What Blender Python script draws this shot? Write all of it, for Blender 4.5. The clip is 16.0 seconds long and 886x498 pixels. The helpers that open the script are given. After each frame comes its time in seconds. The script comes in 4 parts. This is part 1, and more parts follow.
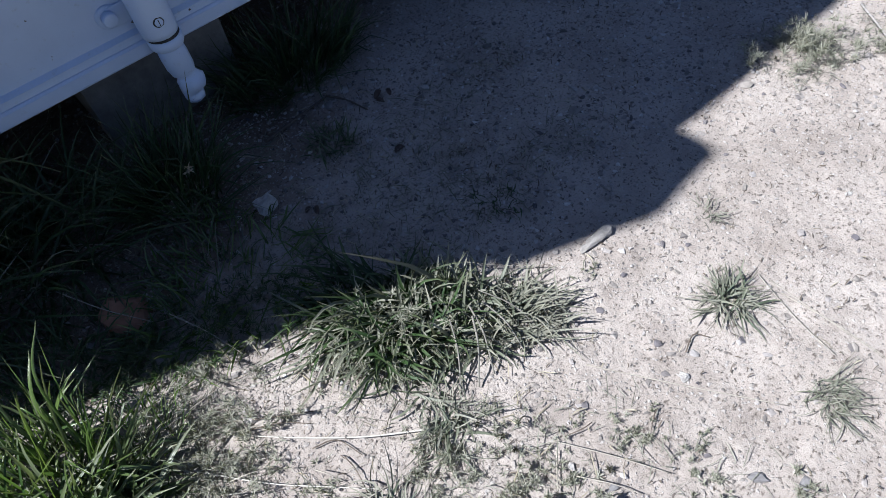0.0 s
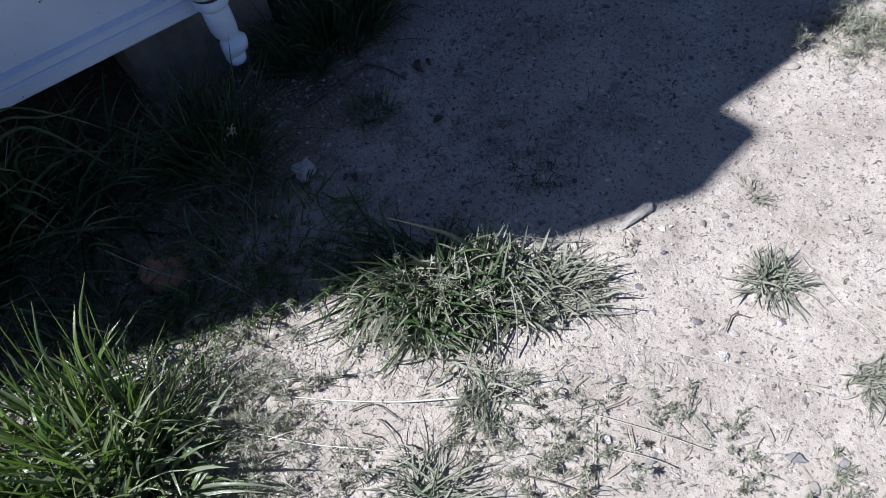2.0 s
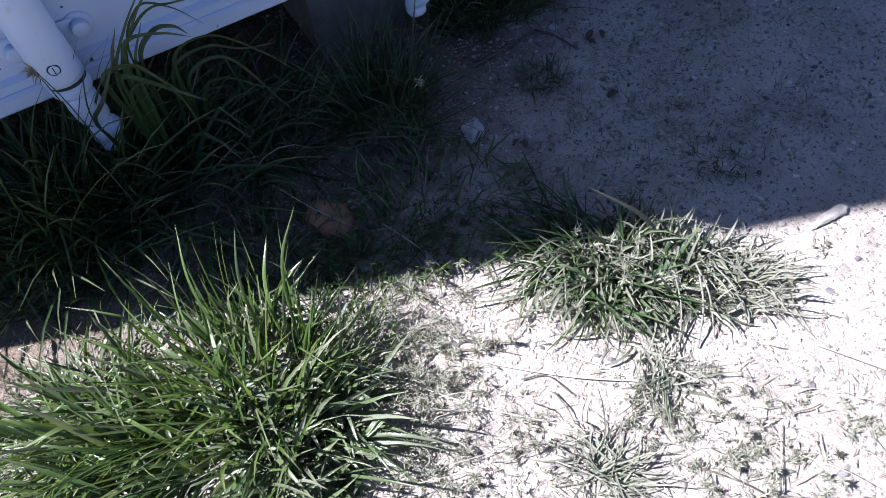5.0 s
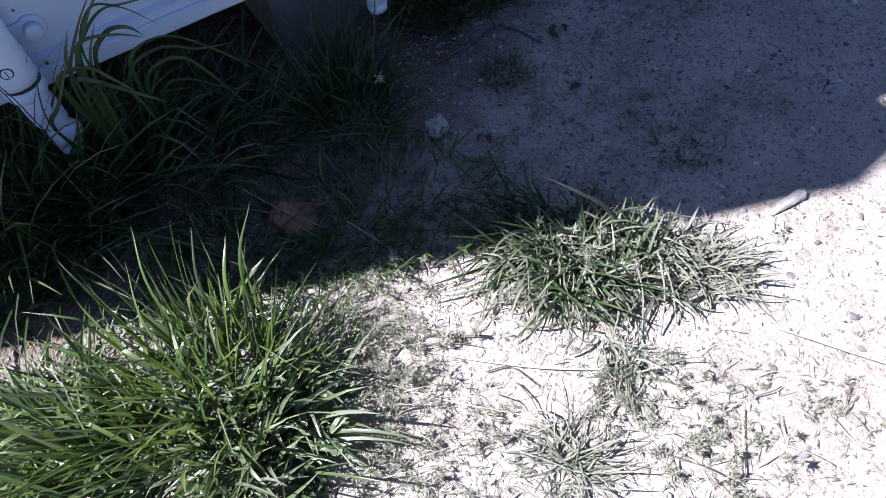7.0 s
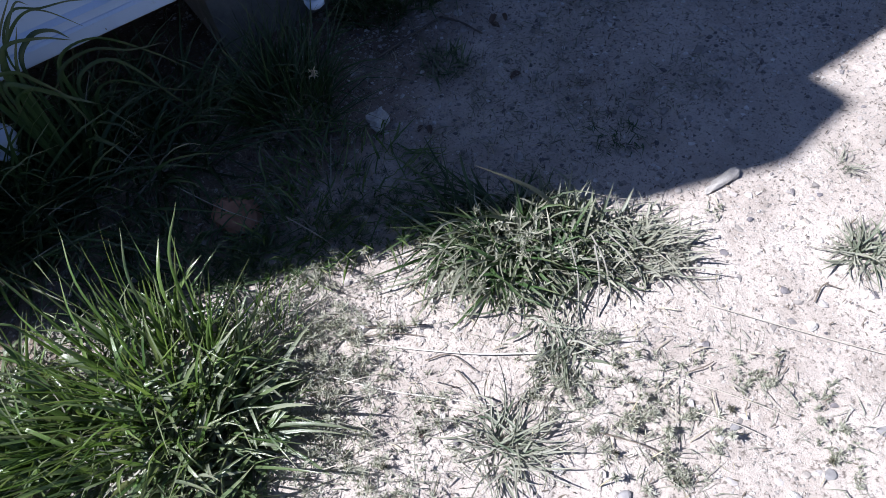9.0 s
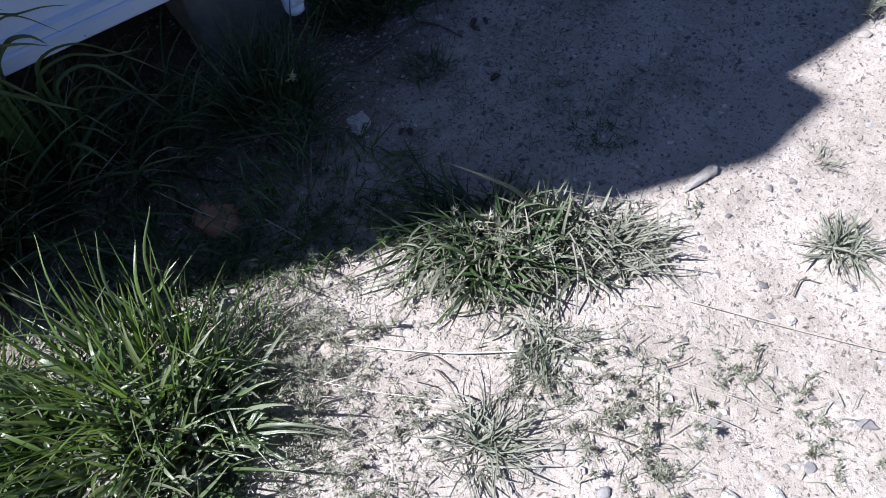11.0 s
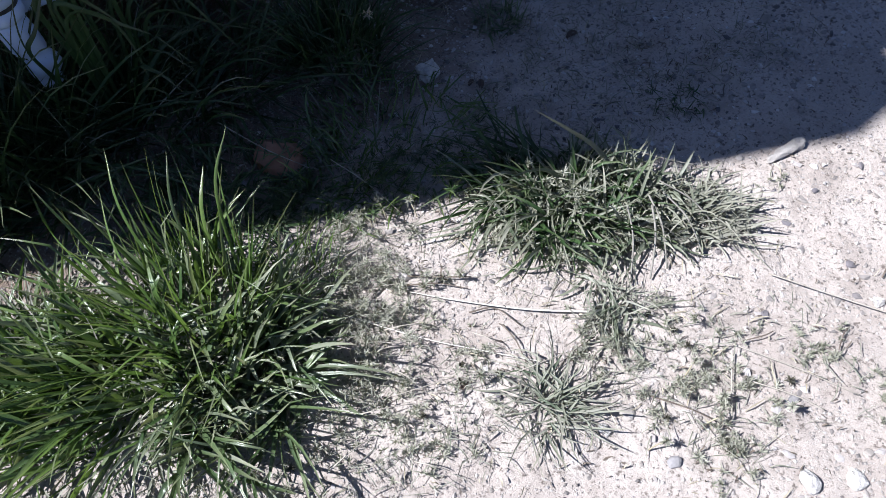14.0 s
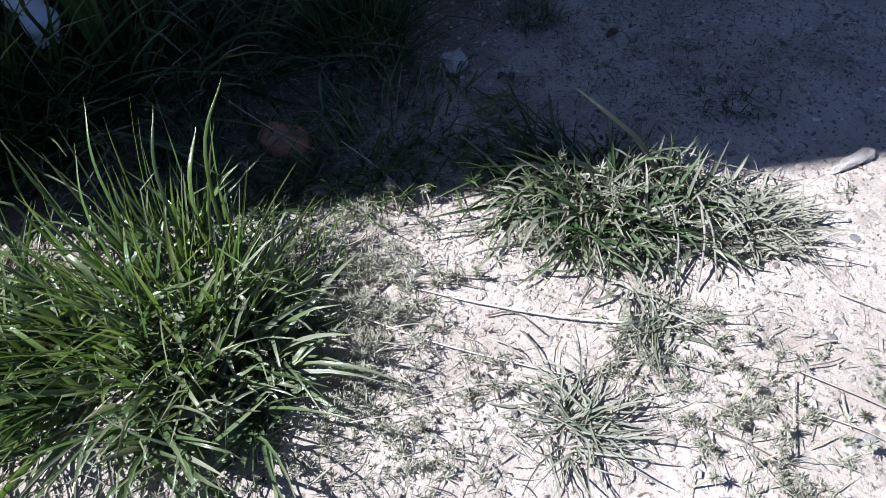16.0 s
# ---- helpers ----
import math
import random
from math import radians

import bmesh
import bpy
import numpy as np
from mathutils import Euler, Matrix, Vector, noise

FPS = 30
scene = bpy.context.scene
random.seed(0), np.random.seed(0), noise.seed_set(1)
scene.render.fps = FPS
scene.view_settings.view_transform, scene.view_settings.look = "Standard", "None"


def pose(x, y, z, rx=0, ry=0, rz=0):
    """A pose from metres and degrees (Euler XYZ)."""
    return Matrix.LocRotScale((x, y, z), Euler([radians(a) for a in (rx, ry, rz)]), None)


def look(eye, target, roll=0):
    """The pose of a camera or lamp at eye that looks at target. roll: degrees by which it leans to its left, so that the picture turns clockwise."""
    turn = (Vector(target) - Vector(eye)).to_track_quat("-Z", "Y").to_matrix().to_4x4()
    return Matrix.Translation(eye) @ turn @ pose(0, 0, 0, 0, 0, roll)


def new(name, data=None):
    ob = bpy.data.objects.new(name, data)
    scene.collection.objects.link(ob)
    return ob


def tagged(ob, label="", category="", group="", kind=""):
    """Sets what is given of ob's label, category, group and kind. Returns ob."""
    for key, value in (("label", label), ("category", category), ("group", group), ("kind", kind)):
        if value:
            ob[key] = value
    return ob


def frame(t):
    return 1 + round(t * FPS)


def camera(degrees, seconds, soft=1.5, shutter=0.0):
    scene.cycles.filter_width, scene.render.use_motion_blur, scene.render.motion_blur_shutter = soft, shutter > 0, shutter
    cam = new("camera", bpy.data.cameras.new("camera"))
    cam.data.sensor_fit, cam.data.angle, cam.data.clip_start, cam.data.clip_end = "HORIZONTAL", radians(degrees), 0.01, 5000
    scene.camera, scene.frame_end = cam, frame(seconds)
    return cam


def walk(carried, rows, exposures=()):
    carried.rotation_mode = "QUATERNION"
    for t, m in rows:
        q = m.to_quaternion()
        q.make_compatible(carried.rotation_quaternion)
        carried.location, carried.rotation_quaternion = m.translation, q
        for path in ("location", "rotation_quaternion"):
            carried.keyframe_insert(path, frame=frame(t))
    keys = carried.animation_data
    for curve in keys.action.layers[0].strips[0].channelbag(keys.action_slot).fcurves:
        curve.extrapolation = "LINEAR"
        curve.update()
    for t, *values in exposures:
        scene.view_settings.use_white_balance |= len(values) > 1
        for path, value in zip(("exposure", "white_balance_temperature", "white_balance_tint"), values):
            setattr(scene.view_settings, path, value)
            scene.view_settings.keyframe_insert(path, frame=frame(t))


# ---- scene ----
cam = camera(66.4, 16.0, 0.85)
PATH = [
    (0, (0.368, -1.169, 0.973), (1.019, -0.159, -0.626), -9.9),
    (0.5, (0.377, -1.195, 0.962), (1.034, -0.202, -0.645), -10.1),
    (1, (0.374, -1.193, 0.961), (1.042, -0.208, -0.646), -9.6),
    (1.5, (0.338, -1.18, 0.959), (0.97, -0.18, -0.654), -9.7),
    (2, (0.321, -1.151, 0.964), (0.916, -0.15, -0.661), -9.4),
    (2.5, (0.292, -1.125, 0.972), (0.876, -0.094, -0.639), -9.3),
    (3, (0.23, -1.071, 0.983), (0.764, -0.009, -0.625), -9.5),
    (3.5, (0.172, -1.044, 0.975), (0.657, 0.016, -0.651), -9.2),
    (4, (0.145, -1.025, 0.956), (0.612, 0.003, -0.695), -7.9),
    (4.2, (0.145, -1.026, 0.956), (0.601, 0.015, -0.689), -8.2),
    (6.3, (0.132, -1.029, 0.94), (0.59, -0.005, -0.717), -8.1),
    (6.5, (0.138, -1.032, 0.943), (0.605, -0.005, -0.708), -7.7),
    (7, (0.17, -1.058, 0.94), (0.657, -0.033, -0.707), -8.4),
    (7.5, (0.191, -1.074, 0.934), (0.686, -0.057, -0.715), -8.8),
    (8, (0.203, -1.092, 0.934), (0.706, -0.088, -0.721), -8.9),
    (8.5, (0.216, -1.115, 0.927), (0.717, -0.123, -0.736), -9.1),
    (9, (0.228, -1.11, 0.935), (0.741, -0.115, -0.723), -9.2),
    (9.5, (0.229, -1.115, 0.928), (0.753, -0.112, -0.72), -8.9),
    (10, (0.24, -1.114, 0.927), (0.773, -0.108, -0.718), -8.9),
    (10.2, (0.243, -1.12, 0.926), (0.774, -0.118, -0.722), -9.4),
    (12.3, (0.236, -1.147, 0.917), (0.776, -0.101, -0.7), -9.4),
    (12.5, (0.221, -1.139, 0.916), (0.757, -0.106, -0.711), -8.7),
    (13, (0.198, -1.13, 0.902), (0.682, -0.096, -0.74), -9.4),
    (13.5, (0.19, -1.12, 0.885), (0.679, -0.102, -0.765), -8.0),
    (14, (0.161, -1.11, 0.869), (0.632, -0.1, -0.792), -7.5),
    (14.5, (0.124, -1.096, 0.859), (0.575, -0.092, -0.811), -7.2),
    (15, (0.108, -1.095, 0.844), (0.54, -0.103, -0.838), -7.3),
    (15.5, (0.13, -1.093, 0.786), (0.589, -0.036, -0.849), -5.2),
    (16, (0.158, -1.097, 0.725), (0.651, 0.034, -0.849), -5.1),
]
EXPOSURES = [(0, 1.00, 5800, 21), (1.5, 1.00, 5800, 21), (2.5, 1.08, 5800, 21), (3.0, 1.28, 5800, 23), (3.5, 1.57, 5800, 26), (4.2, 1.74, 5800, 28), (7, 1.70, 5800, 28), (8, 1.50, 5800, 27), (9, 1.35, 5800, 25), (10, 1.30, 5800, 24), (12.5, 1.25, 5800, 24), (14.5, 1.31, 5800, 24), (16, 1.37, 5800, 24)]
walk(cam, [(t, look(eye, target, roll)) for t, eye, target, roll in PATH], EXPOSURES)

# ---------------------------------------------------------------- light
SUN_WAY = Vector((0.9285 * math.cos(radians(49.4)), -0.371 * math.cos(radians(49.4)), -math.sin(radians(49.4))))
world = bpy.data.worlds.new("sky")
scene.world = world
world.use_nodes = True
wn = world.node_tree.nodes
sky = wn.new("ShaderNodeTexSky")
sky.sky_type = "NISHITA"
sky.sun_disc = False
sky.sun_elevation = radians(49.4)
sky.sun_rotation = radians(-68.2)
sky.altitude, sky.dust_density, sky.ozone_density = 2600, 0.8, 2.4
wn["Background"].inputs["Strength"].default_value = 0.0415
world.node_tree.links.new(sky.outputs["Color"], wn["Background"].inputs["Color"])
sun_data = bpy.data.lights.new("sun", "SUN")
sun_data.energy, sun_data.angle, sun_data.color = 4.95, radians(0.55), (0.945, 0.962, 0.850)
sun = new("sun", sun_data)
sun.matrix_world = look((-6, 2.5, 8), Vector((-6, 2.5, 8)) + SUN_WAY)


# ---------------------------------------------------------------- materials
def shader(name, rough=0.8, metal=0.0, spec=0.3):
    m = bpy.data.materials.new(name)
    m.use_nodes = True
    n = m.node_tree.nodes
    b = n["Principled BSDF"]
    b.inputs["Roughness"].default_value = rough
    b.inputs["Metallic"].default_value = metal
    b.inputs["Specular IOR Level"].default_value = spec
    return m, n, m.node_tree.links, b


def noise_node(n, l, scale, detail=4.0, rough=0.6, coord=None):
    t = n.new("ShaderNodeTexNoise")
    t.inputs["Scale"].default_value = scale
    t.inputs["Detail"].default_value = detail
    t.inputs["Roughness"].default_value = rough
    if coord is not None:
        l.new(coord, t.inputs["Vector"])
    return t


def ramp(n, l, source, stops):
    r = n.new("ShaderNodeValToRGB")
    e = r.color_ramp.elements
    while len(e) < len(stops):
        e.new(0.5)
    for k, (p, c) in enumerate(stops):
        e[k].position = p
        e[k].color = (*c, 1)
    l.new(source, r.inputs["Fac"])
    return r


def mix(n, l, fac, a, b, kind="MIX"):
    m = n.new("ShaderNodeMix")
    m.data_type, m.blend_type = "RGBA", kind
    for socket, v in ((m.inputs[0], fac), (m.inputs[6], a), (m.inputs[7], b)):
        if isinstance(v, (int, float)):
            socket.default_value = v
        elif isinstance(v, tuple):
            socket.default_value = (*v, 1)
        else:
            l.new(v, socket)
    return m.outputs[2]


def bump(n, l, height, b, strength, dist):
    k = n.new("ShaderNodeBump")
    k.inputs["Strength"].default_value = strength
    k.inputs["Distance"].default_value = dist
    l.new(height, k.inputs["Height"])
    l.new(k.outputs["Normal"], b.inputs["Normal"])


def soil_material():
    m, n, l, b = shader("dusty_soil", 0.95, 0, 0.1)
    g = n.new("ShaderNodeNewGeometry").outputs["Position"]
    big = noise_node(n, l, 3.2, 5, 0.6, g)
    mid = noise_node(n, l, 26, 6, 0.7, g)
    fine = noise_node(n, l, 240, 5, 0.75, g)
    c1 = ramp(n, l, big.outputs["Fac"], [(0.3, (0.380, 0.340, 0.307)), (0.5, (0.421, 0.377, 0.341)), (0.72, (0.458, 0.413, 0.375))])
    c2 = ramp(n, l, mid.outputs["Fac"], [(0.3, (0.80, 0.785, 0.77)), (0.5, (0.97, 0.965, 0.96)), (0.75, (1.0, 1.0, 1.0))])
    c3 = ramp(n, l, fine.outputs["Fac"], [(0.3, (0.55, 0.53, 0.52)), (0.5, (1, 1, 1)), (0.8, (1.0, 0.99, 0.97))])
    col = mix(n, l, 0.75, c1.outputs["Color"], c2.outputs["Color"], "MULTIPLY")
    col = mix(n, l, 0.8, col, c3.outputs["Color"], "MULTIPLY")
    speck = noise_node(n, l, 120, 3, 0.6, g)
    c4 = ramp(n, l, speck.outputs["Fac"], [(0.33, (0.32, 0.30, 0.29)), (0.43, (1, 1, 1)), (0.9, (1, 1, 1))])
    col = mix(n, l, 0.8, col, c4.outputs["Color"], "MULTIPLY")
    mott = noise_node(n, l, 6.5, 5, 0.6, g)
    c5 = ramp(n, l, mott.outputs["Fac"], [(0.34, (0.79, 0.772, 0.76)), (0.58, (1, 1, 1)), (0.9, (1, 1, 1))])
    col = mix(n, l, 0.75, col, c5.outputs["Color"], "MULTIPLY")
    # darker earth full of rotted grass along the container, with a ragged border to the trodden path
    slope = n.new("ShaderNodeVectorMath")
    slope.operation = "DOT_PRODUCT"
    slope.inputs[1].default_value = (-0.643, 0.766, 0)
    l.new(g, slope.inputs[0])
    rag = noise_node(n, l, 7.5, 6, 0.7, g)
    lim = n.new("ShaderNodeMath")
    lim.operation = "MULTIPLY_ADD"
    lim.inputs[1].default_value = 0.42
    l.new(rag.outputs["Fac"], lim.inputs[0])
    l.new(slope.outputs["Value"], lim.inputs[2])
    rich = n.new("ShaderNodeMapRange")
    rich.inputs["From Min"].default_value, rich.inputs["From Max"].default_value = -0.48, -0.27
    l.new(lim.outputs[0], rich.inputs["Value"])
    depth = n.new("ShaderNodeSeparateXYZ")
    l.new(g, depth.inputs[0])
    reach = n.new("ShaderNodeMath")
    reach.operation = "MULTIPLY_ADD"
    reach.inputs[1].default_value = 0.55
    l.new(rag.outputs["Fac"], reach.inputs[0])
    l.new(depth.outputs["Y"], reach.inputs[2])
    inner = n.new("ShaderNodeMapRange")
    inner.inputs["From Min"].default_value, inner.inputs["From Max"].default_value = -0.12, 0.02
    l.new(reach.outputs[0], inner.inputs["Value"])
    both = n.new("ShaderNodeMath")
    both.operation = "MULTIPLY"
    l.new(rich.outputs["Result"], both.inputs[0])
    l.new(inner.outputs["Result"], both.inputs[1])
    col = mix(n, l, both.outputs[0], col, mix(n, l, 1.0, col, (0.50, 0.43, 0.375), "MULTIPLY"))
    sep = n.new("ShaderNodeSeparateXYZ")
    l.new(g, sep.inputs[0])
    shift = n.new("ShaderNodeMath")
    shift.operation = "ADD"
    shift.inputs[1].default_value = 0.3
    l.new(sep.outputs["Y"], shift.inputs[0])
    away = n.new("ShaderNodeMath")
    away.operation = "ABSOLUTE"
    l.new(shift.outputs[0], away.inputs[0])
    edge = noise_node(n, l, 1.3, 5, 0.7, g)
    far = n.new("ShaderNodeMath")
    far.operation = "MULTIPLY_ADD"
    far.inputs[1].default_value = 1.6
    l.new(edge.outputs["Fac"], far.inputs[0])
    l.new(away.outputs[0], far.inputs[2])
    # Unseen outer ground, coloured dark to cut sunlight bounced onto the door.
    low_bounce_tone = ramp(n, l, mid.outputs["Fac"], [(0.3, (0.05, 0.06, 0.025)), (0.6, (0.11, 0.12, 0.05)), (0.8, (0.20, 0.18, 0.11))])
    fr = n.new("ShaderNodeMapRange")
    fr.inputs["From Min"].default_value, fr.inputs["From Max"].default_value = 2.45, 3.2
    l.new(far.outputs[0], fr.inputs["Value"])
    col = mix(n, l, fr.outputs["Result"], col, low_bounce_tone.outputs["Color"])
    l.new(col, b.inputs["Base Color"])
    add = n.new("ShaderNodeMath")
    add.operation = "ADD"
    l.new(fine.outputs["Fac"], add.inputs[0])
    soft_mid = n.new("ShaderNodeMath")
    soft_mid.operation = "MULTIPLY"
    soft_mid.inputs[1].default_value = 0.4
    l.new(mid.outputs["Fac"], soft_mid.inputs[0])
    l.new(soft_mid.outputs[0], add.inputs[1])
    bump(n, l, add.outputs[0], b, 0.65, 0.004)
    return m


def stone_material(name, stops, rough=0.85, scale=60):
    """Stone whose tone goes by the piece, with speckles of its own."""
    m, n, l, b = shader(name, rough, 0, 0.25)
    tc = n.new("ShaderNodeTexCoord").outputs["Object"]
    isl = n.new("ShaderNodeNewGeometry").outputs["Random Per Island"]
    c1 = ramp(n, l, isl, stops)
    f = noise_node(n, l, scale, 6, 0.7, tc)
    c2 = ramp(n, l, f.outputs["Fac"], [(0.3, (0.55, 0.54, 0.53)), (0.55, (1, 1, 1)), (0.8, (1.0, 1.0, 1.0))])
    l.new(mix(n, l, 0.8, c1.outputs["Color"], c2.outputs["Color"], "MULTIPLY"), b.inputs["Base Color"])
    bump(n, l, f.outputs["Fac"], b, 0.5, 0.003)
    return m


def leaf_material(name, tones, tip, rough=0.42, through_light=0.3, tip_at=0.8, gloss=0.5):
    """Grass blade: a tone for each blade, paler ribs along it, drying towards its tip."""
    m, n, l, b = shader(name, rough, 0, gloss)
    isl = n.new("ShaderNodeNewGeometry").outputs["Random Per Island"]
    obr = n.new("ShaderNodeObjectInfo").outputs["Random"]
    add = n.new("ShaderNodeMath")
    add.operation = "ADD"
    l.new(isl, add.inputs[0])
    l.new(obr, add.inputs[1])
    fr = n.new("ShaderNodeMath")
    fr.operation = "FRACT"
    l.new(add.outputs[0], fr.inputs[0])
    k = len(tones) - 1
    c1 = ramp(n, l, fr.outputs[0], [(j / k, t) for j, t in enumerate(tones)])
    uv = n.new("ShaderNodeUVMap")
    sep = n.new("ShaderNodeSeparateXYZ")
    l.new(uv.outputs["UV"], sep.inputs[0])
    tipf = ramp(n, l, sep.outputs["Y"], [(tip_at - 0.25, (0, 0, 0)), (1.0, (1, 1, 1))])
    wob = noise_node(n, l, 45, 4, 0.7, n.new("ShaderNodeTexCoord").outputs["Object"])
    tf = n.new("ShaderNodeMath")
    tf.operation = "MULTIPLY"
    l.new(tipf.outputs["Color"], tf.inputs[0])
    l.new(wob.outputs["Fac"], tf.inputs[1])
    wave = n.new("ShaderNodeTexWave")
    wave.inputs["Scale"].default_value = 1.6
    wave.inputs["Distortion"].default_value = 0.4
    l.new(uv.outputs["UV"], wave.inputs["Vector"])
    rib = ramp(n, l, wave.outputs["Fac"], [(0.0, (0.78, 0.8, 0.74)), (1.0, (1, 1, 1))])
    col = mix(n, l, tf.outputs[0], c1.outputs["Color"], tip)
    col = mix(n, l, 0.8, col, rib.outputs["Color"], "MULTIPLY")
    l.new(col, b.inputs["Base Color"])
    bump(n, l, wave.outputs["Fac"], b, 0.25, 0.001)
    tr = n.new("ShaderNodeBsdfTranslucent")
    l.new(mix(n, l, 1.0, col, (1.0, 1.0, 0.6), "MULTIPLY"), tr.inputs["Color"])
    ms = n.new("ShaderNodeMixShader")
    ms.inputs[0].default_value = through_light
    l.new(b.outputs[0], ms.inputs[1])
    l.new(tr.outputs[0], ms.inputs[2])
    l.new(ms.outputs[0], n["Material Output"].inputs["Surface"])
    return m


def paint_material():
    m, n, l, b = shader("white_paint", 0.42, 0, 0.45)
    tc = n.new("ShaderNodeTexCoord").outputs["Object"]
    a = noise_node(n, l, 5, 5, 0.6, tc)
    d = noise_node(n, l, 70, 5, 0.7, tc)
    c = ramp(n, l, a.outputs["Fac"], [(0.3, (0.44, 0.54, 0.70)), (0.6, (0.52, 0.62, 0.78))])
    dirt = ramp(n, l, d.outputs["Fac"], [(0.28, (0.72, 0.68, 0.62)), (0.4, (1, 1, 1))])
    chip = noise_node(n, l, 38, 3, 0.5, tc)
    cf = ramp(n, l, chip.outputs["Fac"], [(0.735, (0, 0, 0)), (0.75, (1, 1, 1))])
    col = mix(n, l, 0.5, c.outputs["Color"], dirt.outputs["Color"], "MULTIPLY")
    l.new(mix(n, l, cf.outputs["Color"], col, (0.07, 0.045, 0.035)), b.inputs["Base Color"])
    bump(n, l, d.outputs["Fac"], b, 0.12, 0.002)
    return m


def plain_material(name, lo, hi, scale, rough=0.8, metal=0.0, relief=0.3, dist=0.002, spec=0.3):
    m, n, l, b = shader(name, rough, metal, spec)
    tc = n.new("ShaderNodeTexCoord").outputs["Object"]
    f = noise_node(n, l, scale, 6, 0.65, tc)
    l.new(ramp(n, l, f.outputs["Fac"], [(0.3, lo), (0.7, hi)]).outputs["Color"], b.inputs["Base Color"])
    bump(n, l, f.outputs["Fac"], b, relief, dist)
    return m


SOIL = soil_material()
CRUMB = stone_material("soil_crumbs", [(0.0, (0.13, 0.12, 0.115)), (0.22, (0.29, 0.265, 0.245)), (0.8, (0.39, 0.365, 0.34)), (1.0, (0.43, 0.405, 0.38))])
GRAVEL = stone_material("mixed_gravel", [(0.0, (0.13, 0.12, 0.13)), (0.3, (0.27, 0.245, 0.22)), (0.7, (0.32, 0.295, 0.28)), (1.0, (0.42, 0.40, 0.385))])
PATH_GRAVEL = stone_material("trodden_gravel", [(0.0, (0.10, 0.095, 0.10)), (0.25, (0.24, 0.22, 0.205)), (0.6, (0.40, 0.37, 0.35)), (0.85, (0.48, 0.46, 0.44)), (1.0, (0.58, 0.56, 0.54))])
PALE_ROCK = plain_material("pale_rock", (0.29, 0.275, 0.26), (0.64, 0.615, 0.58), 60, 0.85, 0, 1.0, 0.012)
RED_ROCK = plain_material("red_brown_rock", (0.20, 0.10, 0.062), (0.36, 0.19, 0.125), 30, 0.85, 0, 0.7, 0.005)
SLATE = plain_material("blue_grey_slate", (0.15, 0.145, 0.145), (0.26, 0.25, 0.25), 60, 0.7, 0, 0.5, 0.002)
FLAT_STONE = plain_material("tan_flat_stone", (0.20, 0.18, 0.16), (0.34, 0.31, 0.28), 60, 0.85, 0, 0.5, 0.002)
GREEN = leaf_material("waxy_grass", [(0.042, 0.080, 0.026), (0.100, 0.148, 0.066), (0.260, 0.280, 0.215), (0.062, 0.108, 0.044), (0.140, 0.185, 0.088), (0.042, 0.075, 0.030)], (0.30, 0.29, 0.19), 0.3, 0.32, 0.88, 0.65)
LUSH = leaf_material("lush_grass", [(0.042, 0.086, 0.022), (0.094, 0.165, 0.044), (0.138, 0.210, 0.056), (0.060, 0.112, 0.034), (0.200, 0.235, 0.140)], (0.26, 0.27, 0.15), 0.27, 0.38, 0.9, 0.75)
SAGE = leaf_material("dusty_grass", [(0.115, 0.136, 0.094), (0.220, 0.233, 0.180), (0.076, 0.106, 0.066), (0.305, 0.308, 0.255)], (0.38, 0.36, 0.28), 0.42, 0.24, 0.75)
# Green set darker than real leaves, so tufts beside the container sink into shade.
SHADY = leaf_material("shade_darkened_grass", [(0.018, 0.044, 0.013), (0.036, 0.078, 0.022), (0.055, 0.100, 0.034)], (0.20, 0.19, 0.12), 0.5, 0.26, 0.86)
WHITE_STRAW = plain_material("bleached_straw", (0.46, 0.43, 0.37), (0.64, 0.61, 0.55), 60, 0.6)
STRAW_PALE = plain_material("pale_straw", (0.25, 0.225, 0.185), (0.42, 0.39, 0.33), 60, 0.6)
DRY = leaf_material("dry_straw", [(0.36, 0.31, 0.22), (0.50, 0.45, 0.35), (0.24, 0.21, 0.16), (0.44, 0.38, 0.28)], (0.5, 0.46, 0.38), 0.7, 0.12)
GREYDRY = leaf_material("grey_withered_grass", [(0.182, 0.182, 0.147), (0.282, 0.278, 0.235), (0.132, 0.142, 0.104), (0.232, 0.236, 0.188)], (0.4, 0.37, 0.3), 0.7, 0.12)
WEED = leaf_material("spiny_weed", [(0.255, 0.260, 0.200), (0.36, 0.36, 0.30), (0.19, 0.20, 0.145), (0.43, 0.43, 0.375)], (0.48, 0.46, 0.40), 0.6, 0.22, 0.6)
# Near-black burr colour, taken from the shadows cast by raised seed heads.
BURR = leaf_material("shadow_dark_burr", [(0.035, 0.033, 0.022), (0.07, 0.065, 0.045), (0.10, 0.095, 0.06)], (0.16, 0.14, 0.09), 0.8, 0.1, 0.7)
WOOD = plain_material("weathered_wood", (0.20, 0.185, 0.17), (0.40, 0.38, 0.355), 70, 0.85, 0, 0.8, 0.003)
TWIG = plain_material("dark_twig", (0.07, 0.055, 0.045), (0.17, 0.14, 0.11), 120, 0.9, 0, 0.5, 0.002)
PAINT = paint_material()
GREY_STEM = plain_material("grey_dead_stem", (0.13, 0.125, 0.105), (0.24, 0.23, 0.20), 80, 0.8)
GAP = plain_material("dark_seam", (0.02, 0.02, 0.022), (0.05, 0.05, 0.05), 60, 0.8)
CONCRETE = plain_material("grey_concrete", (0.10, 0.098, 0.092), (0.21, 0.205, 0.195), 22, 0.9, 0, 0.6, 0.004)
STEEL = plain_material("dark_steel", (0.03, 0.03, 0.032), (0.09, 0.08, 0.075), 30, 0.6, 0.6)
